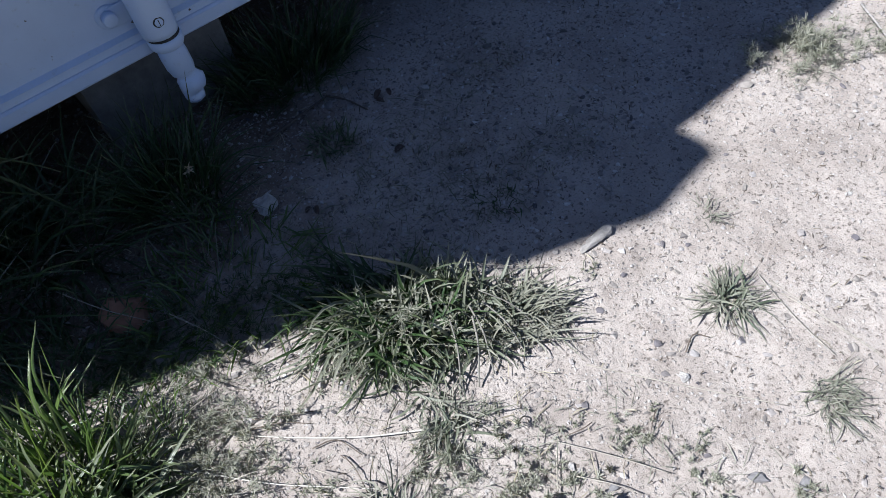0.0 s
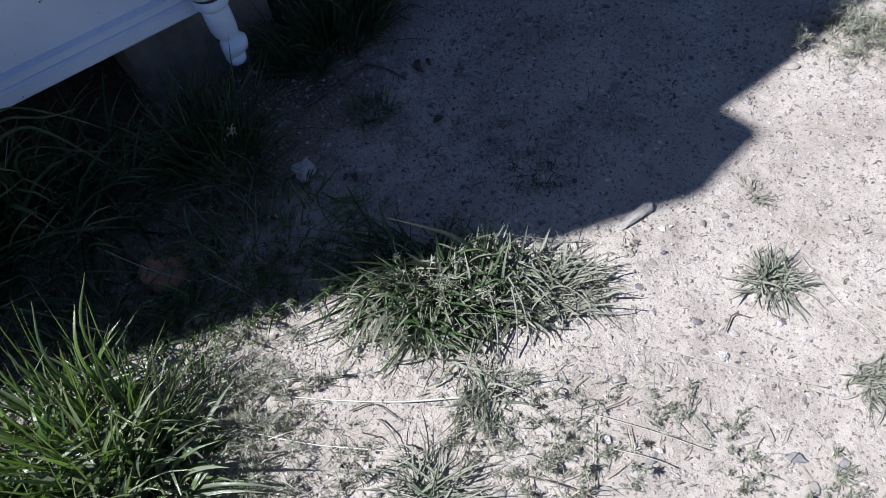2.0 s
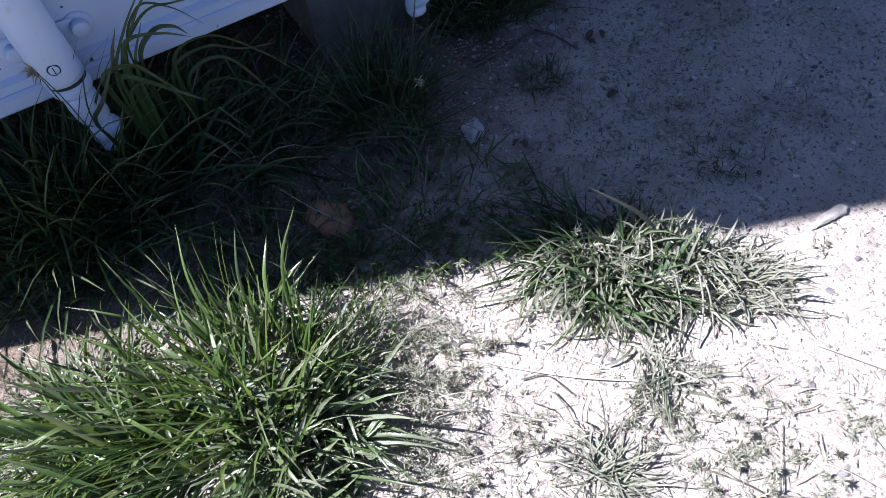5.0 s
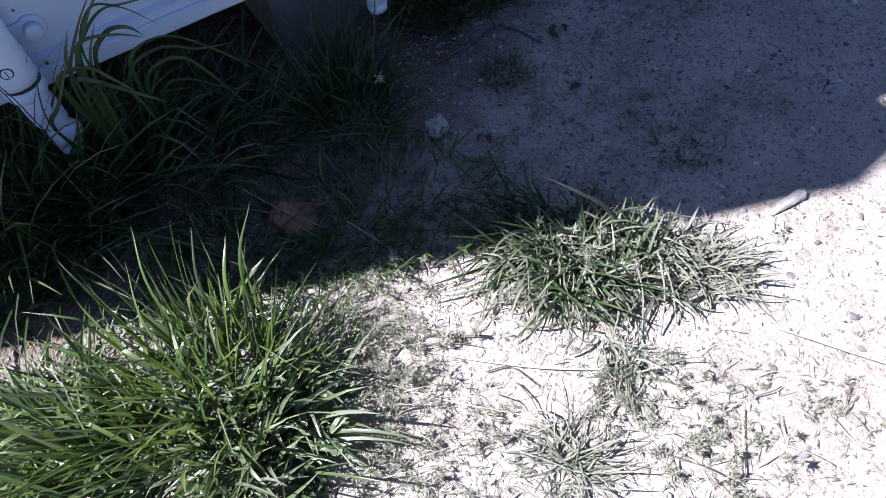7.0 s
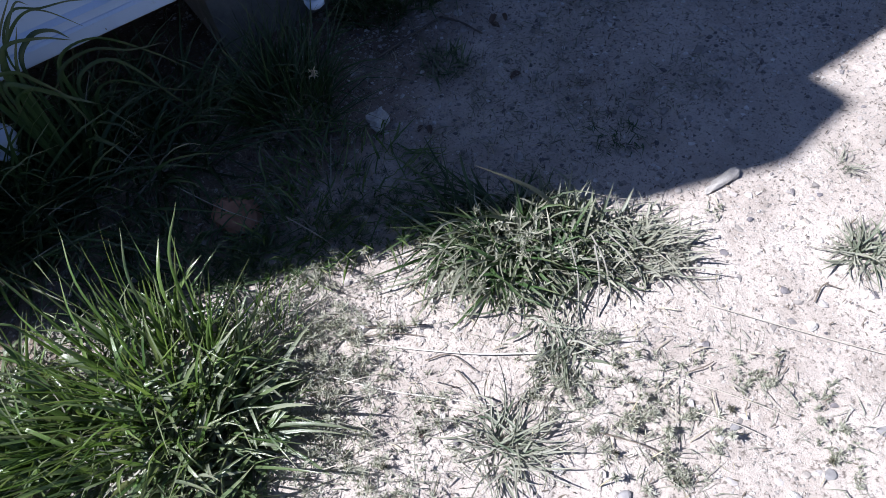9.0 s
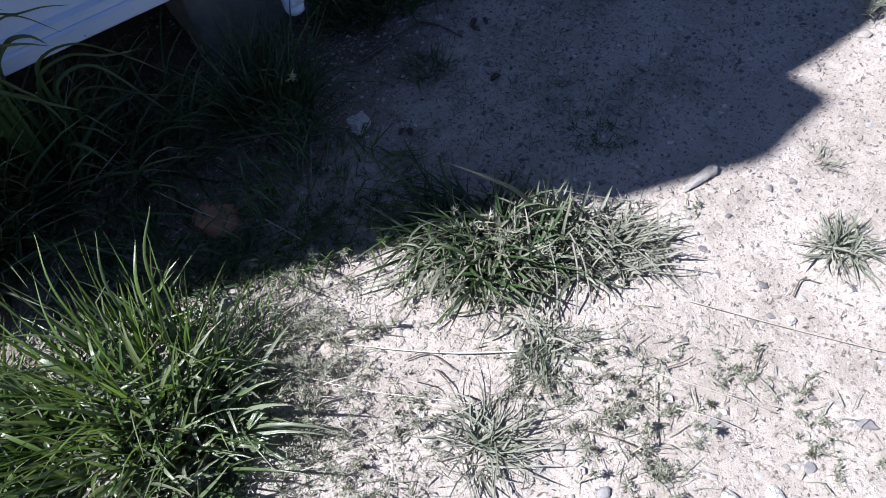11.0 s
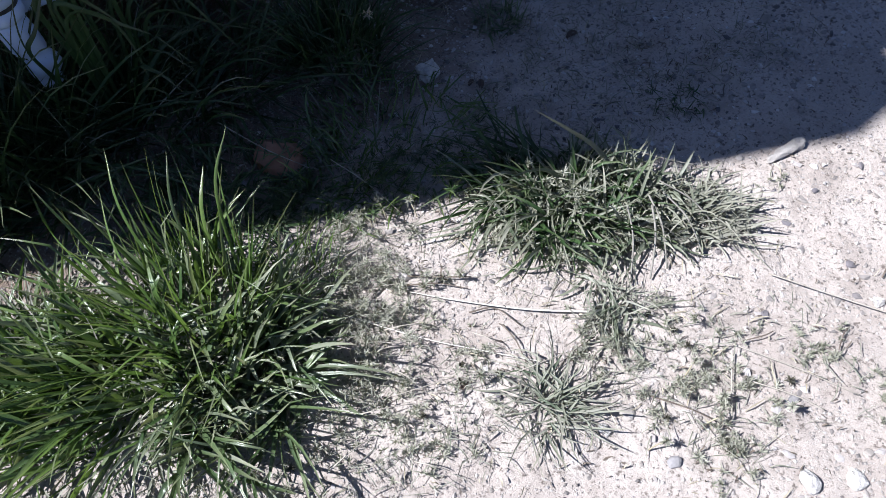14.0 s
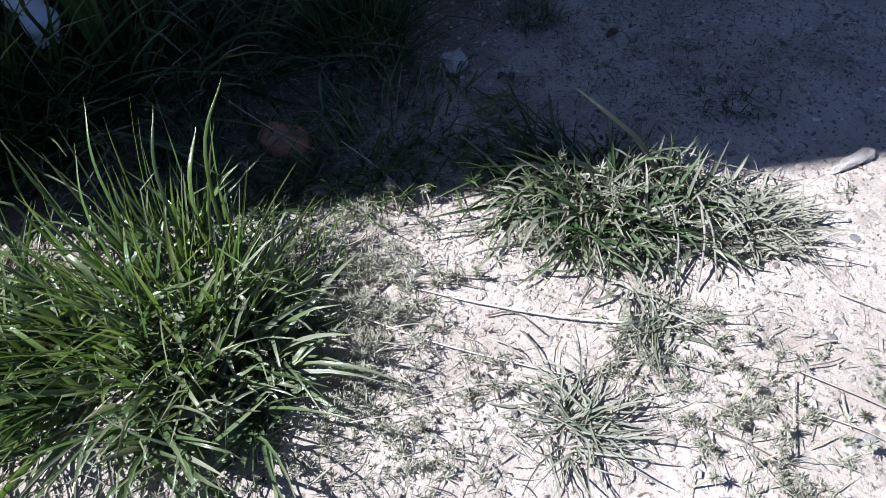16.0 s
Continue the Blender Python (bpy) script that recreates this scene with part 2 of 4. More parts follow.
PETAL = plain_material("dead_leaf", (0.06, 0.042, 0.033), (0.125, 0.088, 0.068), 90, 0.7)


# ---------------------------------------------------------------- builders
def link(name, mesh, material, parent=None, label="", smooth=True):
    if material is not None:
        mesh.materials.append(material)
    if smooth:
        mesh.polygons.foreach_set("use_smooth", [True] * len(mesh.polygons))
    ob = new(name, mesh)
    if parent is not None:
        ob.parent = parent
        ob.matrix_parent_inverse = Matrix.Translation(-parent.location)
    if label:
        tagged(ob, label)
    return ob


def part(name, bm, material, parent=None, label="", smooth=False):
    mesh = bpy.data.meshes.new(name)
    bmesh.ops.recalc_face_normals(bm, faces=bm.faces)
    bm.to_mesh(mesh)
    bm.free()
    return link(name, mesh, material, parent, label, smooth)


def thing(name, at, label, category, group="", kind=""):
    ob = new(name)
    ob.location = at
    ob.empty_display_size = 0.05
    return tagged(ob, label, category, group, kind)


def box(x0, x1, y0, y1, z0, z1, edge=0.0):
    bm = bmesh.new()
    bmesh.ops.create_cube(bm, size=1)
    for v in bm.verts:
        v.co = Vector((x0 + (v.co.x + 0.5) * (x1 - x0), y0 + (v.co.y + 0.5) * (y1 - y0), z0 + (v.co.z + 0.5) * (z1 - z0)))
    if edge:
        bmesh.ops.bevel(bm, geom=list(bm.edges), offset=edge, segments=2, affect="EDGES", profile=0.6)
    return bm


def lathe(profile, x, y, sides=28, wobble=None, squash=1.0):
    """Turned about an upright axis; profile: height and radius from the top down. wobble shifts each ring."""
    bm = bmesh.new()
    rings = []
    for k, (z, r) in enumerate(profile):
        dx, dy = wobble[k] if wobble else (0, 0)
        rings.append([bm.verts.new((x + dx + r * math.cos(2 * math.pi * j / sides), y + dy + squash * r * math.sin(2 * math.pi * j / sides), z)) for j in range(sides)])
    for a, c in zip(rings, rings[1:]):
        for j in range(sides):
            bm.faces.new((a[j], a[(j + 1) % sides], c[(j + 1) % sides], c[j]))
    bm.faces.new(rings[0])
    bm.faces.new(rings[-1])
    return bm


def profile_run(points, x0, x1):
    """A rail along x with the given y, z outline."""
    bm = bmesh.new()
    a = [bm.verts.new((x0, y, z)) for y, z in points]
    c = [bm.verts.new((x1, y, z)) for y, z in points]
    k = len(points)
    for j in range(k):
        bm.faces.new((a[j], a[(j + 1) % k], c[(j + 1) % k], c[j]))
    bm.faces.new(a)
    bm.faces.new(c)
    return bm


# value noise on a lattice, for the ground and what lies on it
LAT = np.random.RandomState(5).rand(256, 256)


def lattice(x, y, scale, shift=0):
    u, v = np.asarray(x) * scale + 17.3 + shift, np.asarray(y) * scale + 41.7 + shift
    i, j = np.floor(u).astype(int), np.floor(v).astype(int)
    f, g = u - i, v - j
    f, g = f * f * (3 - 2 * f), g * g * (3 - 2 * g)
    i, j, i1, j1 = i % 256, j % 256, (i + 1) % 256, (j + 1) % 256
    return (LAT[i, j] * (1 - f) + LAT[i1, j] * f) * (1 - g) + (LAT[i, j1] * (1 - f) + LAT[i1, j1] * f) * g - 0.5


def ground_z(x, y):
    x, y = np.asarray(x, float), np.asarray(y, float)
    near = np.exp(-np.maximum(0, np.hypot(x - 0.6, y + 0.4) - 2.0) * 1.5)
    h = 0.010 * lattice(x, y, 4.5) + 0.005 * lattice(x, y, 14, 3) + 0.0022 * lattice(x, y, 38, 9)
    h = h + 0.0016 * lattice(x, y, 58, 21) + 0.0017 * lattice(x, y, 118, 33)
    return h * near + 0.25 * lattice(x, y, 0.08) * (1 - near)


def spread(dense, far):
    """Even steps over the near stretch, then ever longer ones out to the horizon."""
    out = []
    step, d = dense[1] - dense[0], 0.0
    while d < far:
        step *= 1.32
        d += step
        out.append(d)
    out = np.array(out)
    return np.concatenate([dense[0] - out[::-1], dense, dense[-1] + out])


def build_ground():
    xs, ys = spread(np.arange(-0.5, 2.0, 0.0036), 400), spread(np.arange(-1.40, 0.75, 0.0036), 400)
    X, Y = np.meshgrid(xs, ys, indexing="ij")
    co = np.stack([X, Y, ground_z(X, Y)], -1).reshape(-1, 3)
    nx, ny = len(xs), len(ys)
    i = (np.arange(nx - 1)[:, None] * ny + np.arange(ny - 1)[None, :]).ravel()
    quads = np.stack([i, i + ny, i + ny + 1, i + 1], -1)
    me = bpy.data.meshes.new("ground")
    me.vertices.add(len(co))
    me.vertices.foreach_set("co", co.ravel())
    me.loops.add(quads.size)
    me.loops.foreach_set("vertex_index", quads.ravel().astype(np.int32))
    me.polygons.add(len(quads))
    me.polygons.foreach_set("loop_start", np.arange(0, quads.size, 4, dtype=np.int32))
    me.update(calc_edges=True)
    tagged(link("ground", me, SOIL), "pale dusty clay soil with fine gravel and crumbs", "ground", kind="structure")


def blade_arrays(rs, base, az, tilt, droop, length, width, curl=0.0, seg=7, fold=0.25, floor=0.004, kink=0.22):
    """Verts, faces and uv of arching grass blades, each folded along its midrib."""
    n = len(az)
    s = np.linspace(0, 1, seg)[None, :]
    th = tilt[:, None] + droop[:, None] * s ** 1.4
    th = th + (rs.rand(n) < kink)[:, None] * (s > 0.35 + 0.45 * rs.rand(n)[:, None]) * (0.3 + 1.1 * rs.rand(n)[:, None])
    a = az[:, None] + (rs.randn(n)[:, None] * curl) * s
    way = np.stack([np.sin(th) * np.cos(a), np.sin(th) * np.sin(a), np.cos(th)], -1)
    step = (length / (seg - 1))[:, None, None]
    mid = np.concatenate([np.zeros((n, 1, 3)), np.cumsum(way[:, :-1] * step, 1)], 1) + base[:, None, :]
    low = ground_z(mid[..., 0], mid[..., 1]) + floor + rs.rand(n)[:, None] * 0.012
    mid[..., 2] = np.where(s > 0.08, np.maximum(mid[..., 2], low), mid[..., 2])
    twist = rs.randn(n)[:, None] * 0.5 + rs.randn(n)[:, None] * 0.7 * s
    side0 = np.stack([-np.sin(a), np.cos(a), np.zeros_like(a)], -1)
    norm0 = np.cross(way, side0)
    side = side0 * np.cos(twist)[..., None] + norm0 * np.sin(twist)[..., None]
    norm = np.cross(way, side)
    w = width[:, None] * np.minimum(1.0, 0.45 + 2.2 * s) * (1 - s ** 2.6) ** 0.9 + 0.0003
    left, right = mid - side * w[..., None] / 2, mid + side * w[..., None] / 2
    mid = mid - norm * (w * fold)[..., None]
    co = np.stack([left, mid, right], 2).reshape(-1, 3)
    k = np.arange(n)[:, None] * seg * 3 + np.arange(seg - 1)[None, :] * 3
    k = k.ravel()
    faces = np.concatenate([np.stack([k, k + 1, k + 4, k + 3], -1), np.stack([k + 1, k + 2, k + 5, k + 4], -1)])
    uv = np.stack(np.broadcast_arrays(np.array([0.0, 0.5, 1.0])[None, None, :], s[..., None] + np.zeros((n, 1, 1))), -1).reshape(-1, 2)
    return co, faces, uv


def raw_mesh(name, co, faces, uv=None):
    me = bpy.data.meshes.new(name)
    me.from_pydata(co.tolist(), [], faces if isinstance(faces, list) else faces.tolist())
    if uv is not None:
        layer = me.uv_layers.new(name="UVMap")
        idx = np.empty(len(me.loops), np.int32)
        me.loops.foreach_get("vertex_index", idx)
        layer.data.foreach_set("uv", uv[idx].ravel())
    return me


def span(rs, lo_hi, n):
    return lo_hi[0] + rs.rand(n) * (lo_hi[1] - lo_hi[0])


def sward(rs, cx, cy, n, radius, length, tilt, droop, width, az=None, az_spread=0.7, curl=0.3, squash=1.0, turn=0.0, lean=0.0, stray=0.8, kink=0.22):
    """The arrays of n blades that spring from a round or long root patch."""
    r, f = radius * np.sqrt(rs.rand(n)), rs.rand(n) * 2 * math.pi
    ox, oy = r * np.cos(f), r * np.sin(f) * squash
    c, s = math.cos(turn), math.sin(turn)
    bx, by = cx + ox * c - oy * s, cy + ox * s + oy * c
    base = np.stack([bx, by, ground_z(bx, by) - 0.004], -1)
    out = np.arctan2(by - cy, bx - cx)
    a = out + rs.randn(n) * stray if az is None else az + rs.randn(n) * az_spread
    t = span(rs, tilt, n) * (0.45 + 0.75 * r / radius) + lean
    return blade_arrays(rs, base, a, t, span(rs, droop, n), span(rs, length, n), span(rs, width, n), curl, kink=kink)


def grass(name, label, at, parts_, seed, singles=0, category="grass tuft", group=""):
    """A tuft: parts_ are (part name, material, dict of sward's values)."""
    rs = np.random.RandomState(seed)
    root = thing(name, (at[0], at[1], 0), label, category, group)
    first = True
    for pname, material, kw in parts_:
        kw = dict(kw)
        cx, cy = kw.pop("at", at)
        co, faces, uv = sward(rs, cx, cy, **kw)
        n = kw["n"]
        k = min(singles, n) if first else 0
        seg = 7
        for j in range(k):
            lo = j * seg * 3
            pick = np.concatenate([np.arange(j * (seg - 1), (j + 1) * (seg - 1)), n * (seg - 1) + np.arange(j * (seg - 1), (j + 1) * (seg - 1))])
            me = raw_mesh("blade", co[lo:lo + seg * 3], faces[pick] - lo, uv[lo:lo + seg * 3])
            link("blade", me, material, root)
        if k < n:
            keep = np.concatenate([np.arange(k * (seg - 1), n * (seg - 1)), n * (seg - 1) + np.arange(k * (seg - 1), n * (seg - 1))])
            me = raw_mesh(pname, co[k * seg * 3:], faces[keep] - k * seg * 3, uv[k * seg * 3:])
            tagged(link(pname, me, material, root), kind="stuff")
        first = False
    return root


def ridge_path(points, per=6):
    """A smooth line through a few places (Catmull-Rom)."""
    p = [Vector(q) for q in points]
    p = [p[0] * 2 - p[1]] + p + [p[-1] * 2 - p[-2]]
    out = []
    for a, b, c, d in zip(p, p[1:], p[2:], p[3:]):
        for j in range(per):
            t = j / per
            out.append(0.5 * (2 * b + (c - a) * t + (2 * a - 5 * b + 4 * c - d) * t * t + (3 * b - a - 3 * c + d) * t ** 3))
    return out + [p[-2]]


def stalk(name, points, r0, r1, material, parent=None, label="", category="", sides=6, lift=0.003, rough=0.0):
    """A round stem through the given places (x, y, height above the soil)."""
    pts = ridge_path([(x, y, z + float(ground_z(x, y)) + lift) for x, y, z in points])
    bm = bmesh.new()
    rings = []
    for k, q in enumerate(pts):
        d = (pts[min(k + 1, len(pts) - 1)] - pts[max(k - 1, 0)]).normalized()
        s = d.cross(Vector((0, 0, 1)))
        s = s.normalized() if s.length > 1e-4 else Vector((1, 0, 0))
        u = s.cross(d)
        r = r0 + (r1 - r0) * k / (len(pts) - 1)
        r *= 1 + rough * (noise.noise(q * 60))
        rings.append([bm.verts.new(q + (s * math.cos(2 * math.pi * j / sides) + u * math.sin(2 * math.pi * j / sides)) * r) for j in range(sides)])
    for a, c in zip(rings, rings[1:]):
        for j in range(sides):
            bm.faces.new((a[j], a[(j + 1) % sides], c[(j + 1) % sides], c[j]))
    bm.faces.new(rings[0])
    bm.faces.new(rings[-1])
    ob = part(name, bm, material, parent, "" if category else label, True)
    if category:
        tagged(ob, label, category)
    return ob


def stone(name, x, y, sx, sy, sz, turn, material, label, seed, jag=0.25, sink=0.25, level=3, cuts=5, category="stone"):
    """A stone: a lump with knocked-off facets, sunk a little into the soil."""
    bm = bmesh.new()
    bmesh.ops.create_icosphere(bm, subdivisions=level, radius=1)
    rnd = random.Random(seed)
    planes = [(Vector((rnd.gauss(0, 1), rnd.gauss(0, 1), rnd.gauss(0, 1))).normalized(), rnd.uniform(0.55, 0.85)) for _ in range(cuts + 4)]
    c, s = math.cos(radians(turn)), math.sin(radians(turn))
    z = float(ground_z(x, y))
    for v in bm.verts:
        p = v.co.copy()
        for nrm, d in planes:
            over = p.dot(nrm) - d
            if over > 0:
                p -= nrm * over
        p *= 1 + jag * noise.noise(p * 1.7 + Vector((seed * 3.1, 0, 0))) + 0.3 * jag * noise.noise(p * 5 + Vector((0, seed, 0)))
        px, py = p.x * sx / 2, p.y * sy / 2
        v.co = (x + px * c - py * s, y + px * s + py * c, z + sz / 2 * (1 - 2 * sink) + p.z * sz / 2)
    ob = part(name, bm, material, None, "", False)
    return tagged(ob, label, category)


def scatter_stones(name, rs, n, x0, x1, y0, y1, size, power, material, label, flat=0.6, grain=False):
    """Many small angular stones in one mesh."""
    t = (1 + 5 ** 0.5) / 2
    v = np.array([(-1, t, 0), (1, t, 0), (-1, -t, 0), (1, -t, 0), (0, -1, t), (0, 1, t), (0, -1, -t), (0, 1, -t), (t, 0, -1), (t, 0, 1), (-t, 0, -1), (-t, 0, 1)], float)
    v /= np.linalg.norm(v[0])
    f = np.array([(0, 11, 5), (0, 5, 1), (0, 1, 7), (0, 7, 10), (0, 10, 11), (1, 5, 9), (5, 11, 4), (11, 10, 2), (10, 7, 6), (7, 1, 8), (3, 9, 4), (3, 4, 2), (3, 2, 6), (3, 6, 8), (3, 8, 9), (4, 9, 5), (2, 4, 11), (6, 2, 10), (8, 6, 7), (9, 8, 1)])
    if grain:
        v = np.array([(1, 0, 0), (-1, 0, 0), (0, 1, 0), (0, -1, 0), (0, 0, 1), (0, 0, -1)], float)
        f = np.array([(0, 2, 4), (2, 1, 4), (1, 3, 4), (3, 0, 4), (2, 0, 5), (1, 2, 5), (3, 1, 5), (0, 3, 5)])
    k = len(v)
    x, y = x0 + rs.rand(n) * (x1 - x0), y0 + rs.rand(n) * (y1 - y0)
    clump = lattice(x, y, 9, 50) + 0.5
    ok = rs.rand(n) < 0.55 + 0.6 * clump
    x, y = x[ok], y[ok]
    n = len(x)
    r = size[0] + (size[1] - size[0]) * rs.rand(n) ** power
    sc = np.stack([r * (0.8 + 0.5 * rs.rand(n)), r * (0.6 + 0.4 * rs.rand(n)), r * flat * (0.6 + 0.6 * rs.rand(n))], -1)
    p = v[None] * (1 + 0.28 * rs.randn(n, k, 1)) * sc[:, None, :] / 2
    a = rs.rand(n) * 2 * math.pi
    c, s = np.cos(a)[:, None], np.sin(a)[:, None]
    co = np.stack([p[..., 0] * c - p[..., 1] * s + x[:, None], p[..., 0] * s + p[..., 1] * c + y[:, None], p[..., 2] + (ground_z(x, y) + sc[:, 2] * 0.22)[:, None]], -1).reshape(-1, 3)
    faces = (f[None] + k * np.arange(n)[:, None, None]).reshape(-1, 3)
    ob = link(name, raw_mesh(name, co, faces), material, None, "", False)
    return tagged(ob, label, "gravel", kind="stuff")


def litter(name, rs, n, x0, x1, y0, y1, length, width, material, label, keep=None):
    """Short dry bits lying on the soil."""
    x, y = x0 + rs.rand(n) * (x1 - x0), y0 + rs.rand(n) * (y1 - y0)
    if keep is not None:
        ok = rs.rand(n) < keep(x, y)
        x, y = x[ok], y[ok]
        n = len(x)
    base = np.stack([x, y, ground_z(x, y) + 0.002], -1)
    co, faces, uv = blade_arrays(rs, base, rs.rand(n) * 6.3, 1.5 + 0.14 * rs.rand(n), 0.2 * rs.rand(n), length[0] + (length[1] - length[0]) * rs.rand(n) ** 2, span(rs, width, n), 0.45, 5, 0.3, 0.0008)
    ob = link(name, raw_mesh(name, co, faces, uv), material)
    return tagged(ob, label, "plant litter", kind="stuff")


def spiky(rs, cx, cy, cz, n, length, width, up=(0.2, 1.6)):
    """A small rosette or burr of stiff pointed leaves that grow from one point."""
    base = np.tile(np.array([[cx, cy, cz]]), (n, 1))
    co, faces, uv = blade_arrays(rs, base, rs.rand(n) * 6.3, span(rs, up, n), rs.rand(n) * 0.3, span(rs, length, n), np.full(n, width), 0.2, 4, 0.25, -1.0)
    co[0] = (cx, cy, cz)
    row = (np.arange(len(co)) % 12) < 3
    index = np.where(row, 0, np.arange(len(co)))
    out = []
    for f in index[faces].tolist():
        f = list(dict.fromkeys(f))
        if len(f) > 2:
            out.append(f)
    used = sorted({k for f in out for k in f})
    place = {k: j for j, k in enumerate(used)}
    return co[used], [[place[k] for k in f] for f in out], uv[used]


def weed_patch(cx, cy, rx, ry, turn, count, seed, label, burrs=0, leaf=(0.005, 0.012), material=None, high=0.014, grass_n=0, clumps=0):
    """A low spiny weed: creeping stems with starry rosettes along them, and a few dark burrs that imitate seed-head
    shadows.
    """
    rs = np.random.RandomState(seed)
    root = thing("spiny_weed", (cx, cy, 0), label, "weed", "low weeds on the soil")
    c, s = math.cos(radians(turn)), math.sin(radians(turn))
    heads = []
    knots = [(rs.randn() * 0.5 * rx, rs.randn() * 0.5 * ry, rs.rand() * 3.1) for _ in range(clumps)]
    for k in range(count):
        u, v = rs.randn() * 0.5 * rx, rs.randn() * 0.5 * ry
        if clumps:
            u, v, way = knots[k % clumps]
            along, off = rs.randn() * 0.018, rs.randn() * 0.006
            u, v = u + along * math.cos(way) - off * math.sin(way), v + along * math.sin(way) + off * math.cos(way)
        x, y = cx + u * c - v * s, cy + u * s + v * c
        z = float(ground_z(x, y)) + 0.003 + high * rs.rand() ** 1.8
        star = spiky(rs, x, y, z, rs.randint(10, 19), leaf, 0.0008 + 0.0008 * rs.rand())
        b = np.array([[x + 0.012 * rs.randn(), y + 0.012 * rs.randn(), 0.0]])
        b[0, 2] = float(ground_z(b[0, 0], b[0, 1]))
        to = np.array([x, y, z]) - b[0]
        d = np.linalg.norm(to) + 1e-5
        stem = blade_arrays(rs, b, np.array([math.atan2(to[1], to[0])]), np.array([math.acos(max(-1, min(1, to[2] / d)))]), np.array([0.0]), np.array([d]), np.array([0.0016]), 0, 4, 0.4, 0.001)
        link("rosette", raw_mesh("rosette", *star), material or WEED, root)
        if k % 5 == 0:
            link("stem", raw_mesh("stem", *stem), GREYDRY, root)
    for k in range(burrs):
        u, v = rs.randn() * 0.6 * rx, rs.randn() * 0.6 * ry
        x, y = cx + u * c - v * s, cy + u * s + v * c
        heads.append(spiky(rs, x, y, float(ground_z(x, y)) + 0.008, 26, (0.005, 0.009), 0.0016, (0.0, 2.2)))
    for h in heads:
        link("burr", raw_mesh("burr", *h), BURR, root, "prickly burr standing for a seed head shadow")
    if grass_n:
        tagged(link("thin_leaves", raw_mesh("thin_leaves", *sward(rs, cx, cy, grass_n, max(rx, ry), (0.012, 0.048), (1.1, 1.65), (0.1, 0.4), (0.0007, 0.0015), curl=0.4, stray=2.0)), GREYDRY, root), kind="stuff")
    return root


# ---------------------------------------------------------------- ground
build_ground()

# ---------------------------------------------------------------- white box body
L, R, FRONT, BOTTOM, TOP, BACK = -0.91, 1.53, 0.03, 0.235, 2.2, 5.9
body = thing("storage_container", (0.31, 2.9, 0), "white painted steel storage container with lock rods, raised on blocks", "container")
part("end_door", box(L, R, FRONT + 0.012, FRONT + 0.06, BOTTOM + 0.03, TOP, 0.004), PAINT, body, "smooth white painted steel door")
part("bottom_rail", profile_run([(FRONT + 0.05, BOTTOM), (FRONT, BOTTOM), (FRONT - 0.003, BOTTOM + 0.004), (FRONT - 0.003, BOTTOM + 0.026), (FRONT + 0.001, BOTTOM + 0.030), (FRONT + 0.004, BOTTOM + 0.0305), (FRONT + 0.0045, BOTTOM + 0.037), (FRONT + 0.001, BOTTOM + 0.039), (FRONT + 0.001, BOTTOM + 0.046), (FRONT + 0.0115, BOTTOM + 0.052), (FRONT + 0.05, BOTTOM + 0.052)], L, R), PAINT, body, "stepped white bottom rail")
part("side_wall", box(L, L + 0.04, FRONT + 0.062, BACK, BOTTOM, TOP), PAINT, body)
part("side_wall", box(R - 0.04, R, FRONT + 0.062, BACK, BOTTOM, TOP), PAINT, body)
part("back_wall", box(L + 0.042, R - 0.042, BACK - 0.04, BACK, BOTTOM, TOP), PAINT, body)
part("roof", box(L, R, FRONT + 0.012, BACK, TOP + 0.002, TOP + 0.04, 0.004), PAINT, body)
part("underside", box(L + 0.042, R - 0.042, FRONT + 0.07, BACK - 0.042, BOTTOM + 0.01, BOTTOM + 0.05), STEEL, body, "dark steel underside")
# Unseen shape on the roof corner, outlined so its cast shadow gets the notch.
caster = bmesh.new()
outline = [(L, TOP - 0.05), (-0.44, TOP - 0.05), (-0.467, TOP + 0.005), (-0.655, TOP + 0.25), (-0.72, TOP + 0.245), (L + 0.02, TOP + 0.305), (L, TOP + 0.28)]
for _ in range(3):
    flat = [Vector((*p, 0)) for p in outline]
    cut = [flat[0], flat[1]]
    for p, q in zip(flat[1:-2], flat[2:-1]):
        cut += [p.lerp(q, 0.25), p.lerp(q, 0.75)]
    outline = [(p.x, p.y) for p in cut + flat[-2:]]
front_f = caster.faces.new([caster.verts.new((x, FRONT - 0.01, z)) for x, z in outline])
ext = bmesh.ops.extrude_face_region(caster, geom=[front_f])
bmesh.ops.translate(caster, vec=(0, 0.02, 0), verts=[v for v in ext["geom"] if isinstance(v, bmesh.types.BMVert)])
part("corner_shadow_caster", caster, PAINT, body)


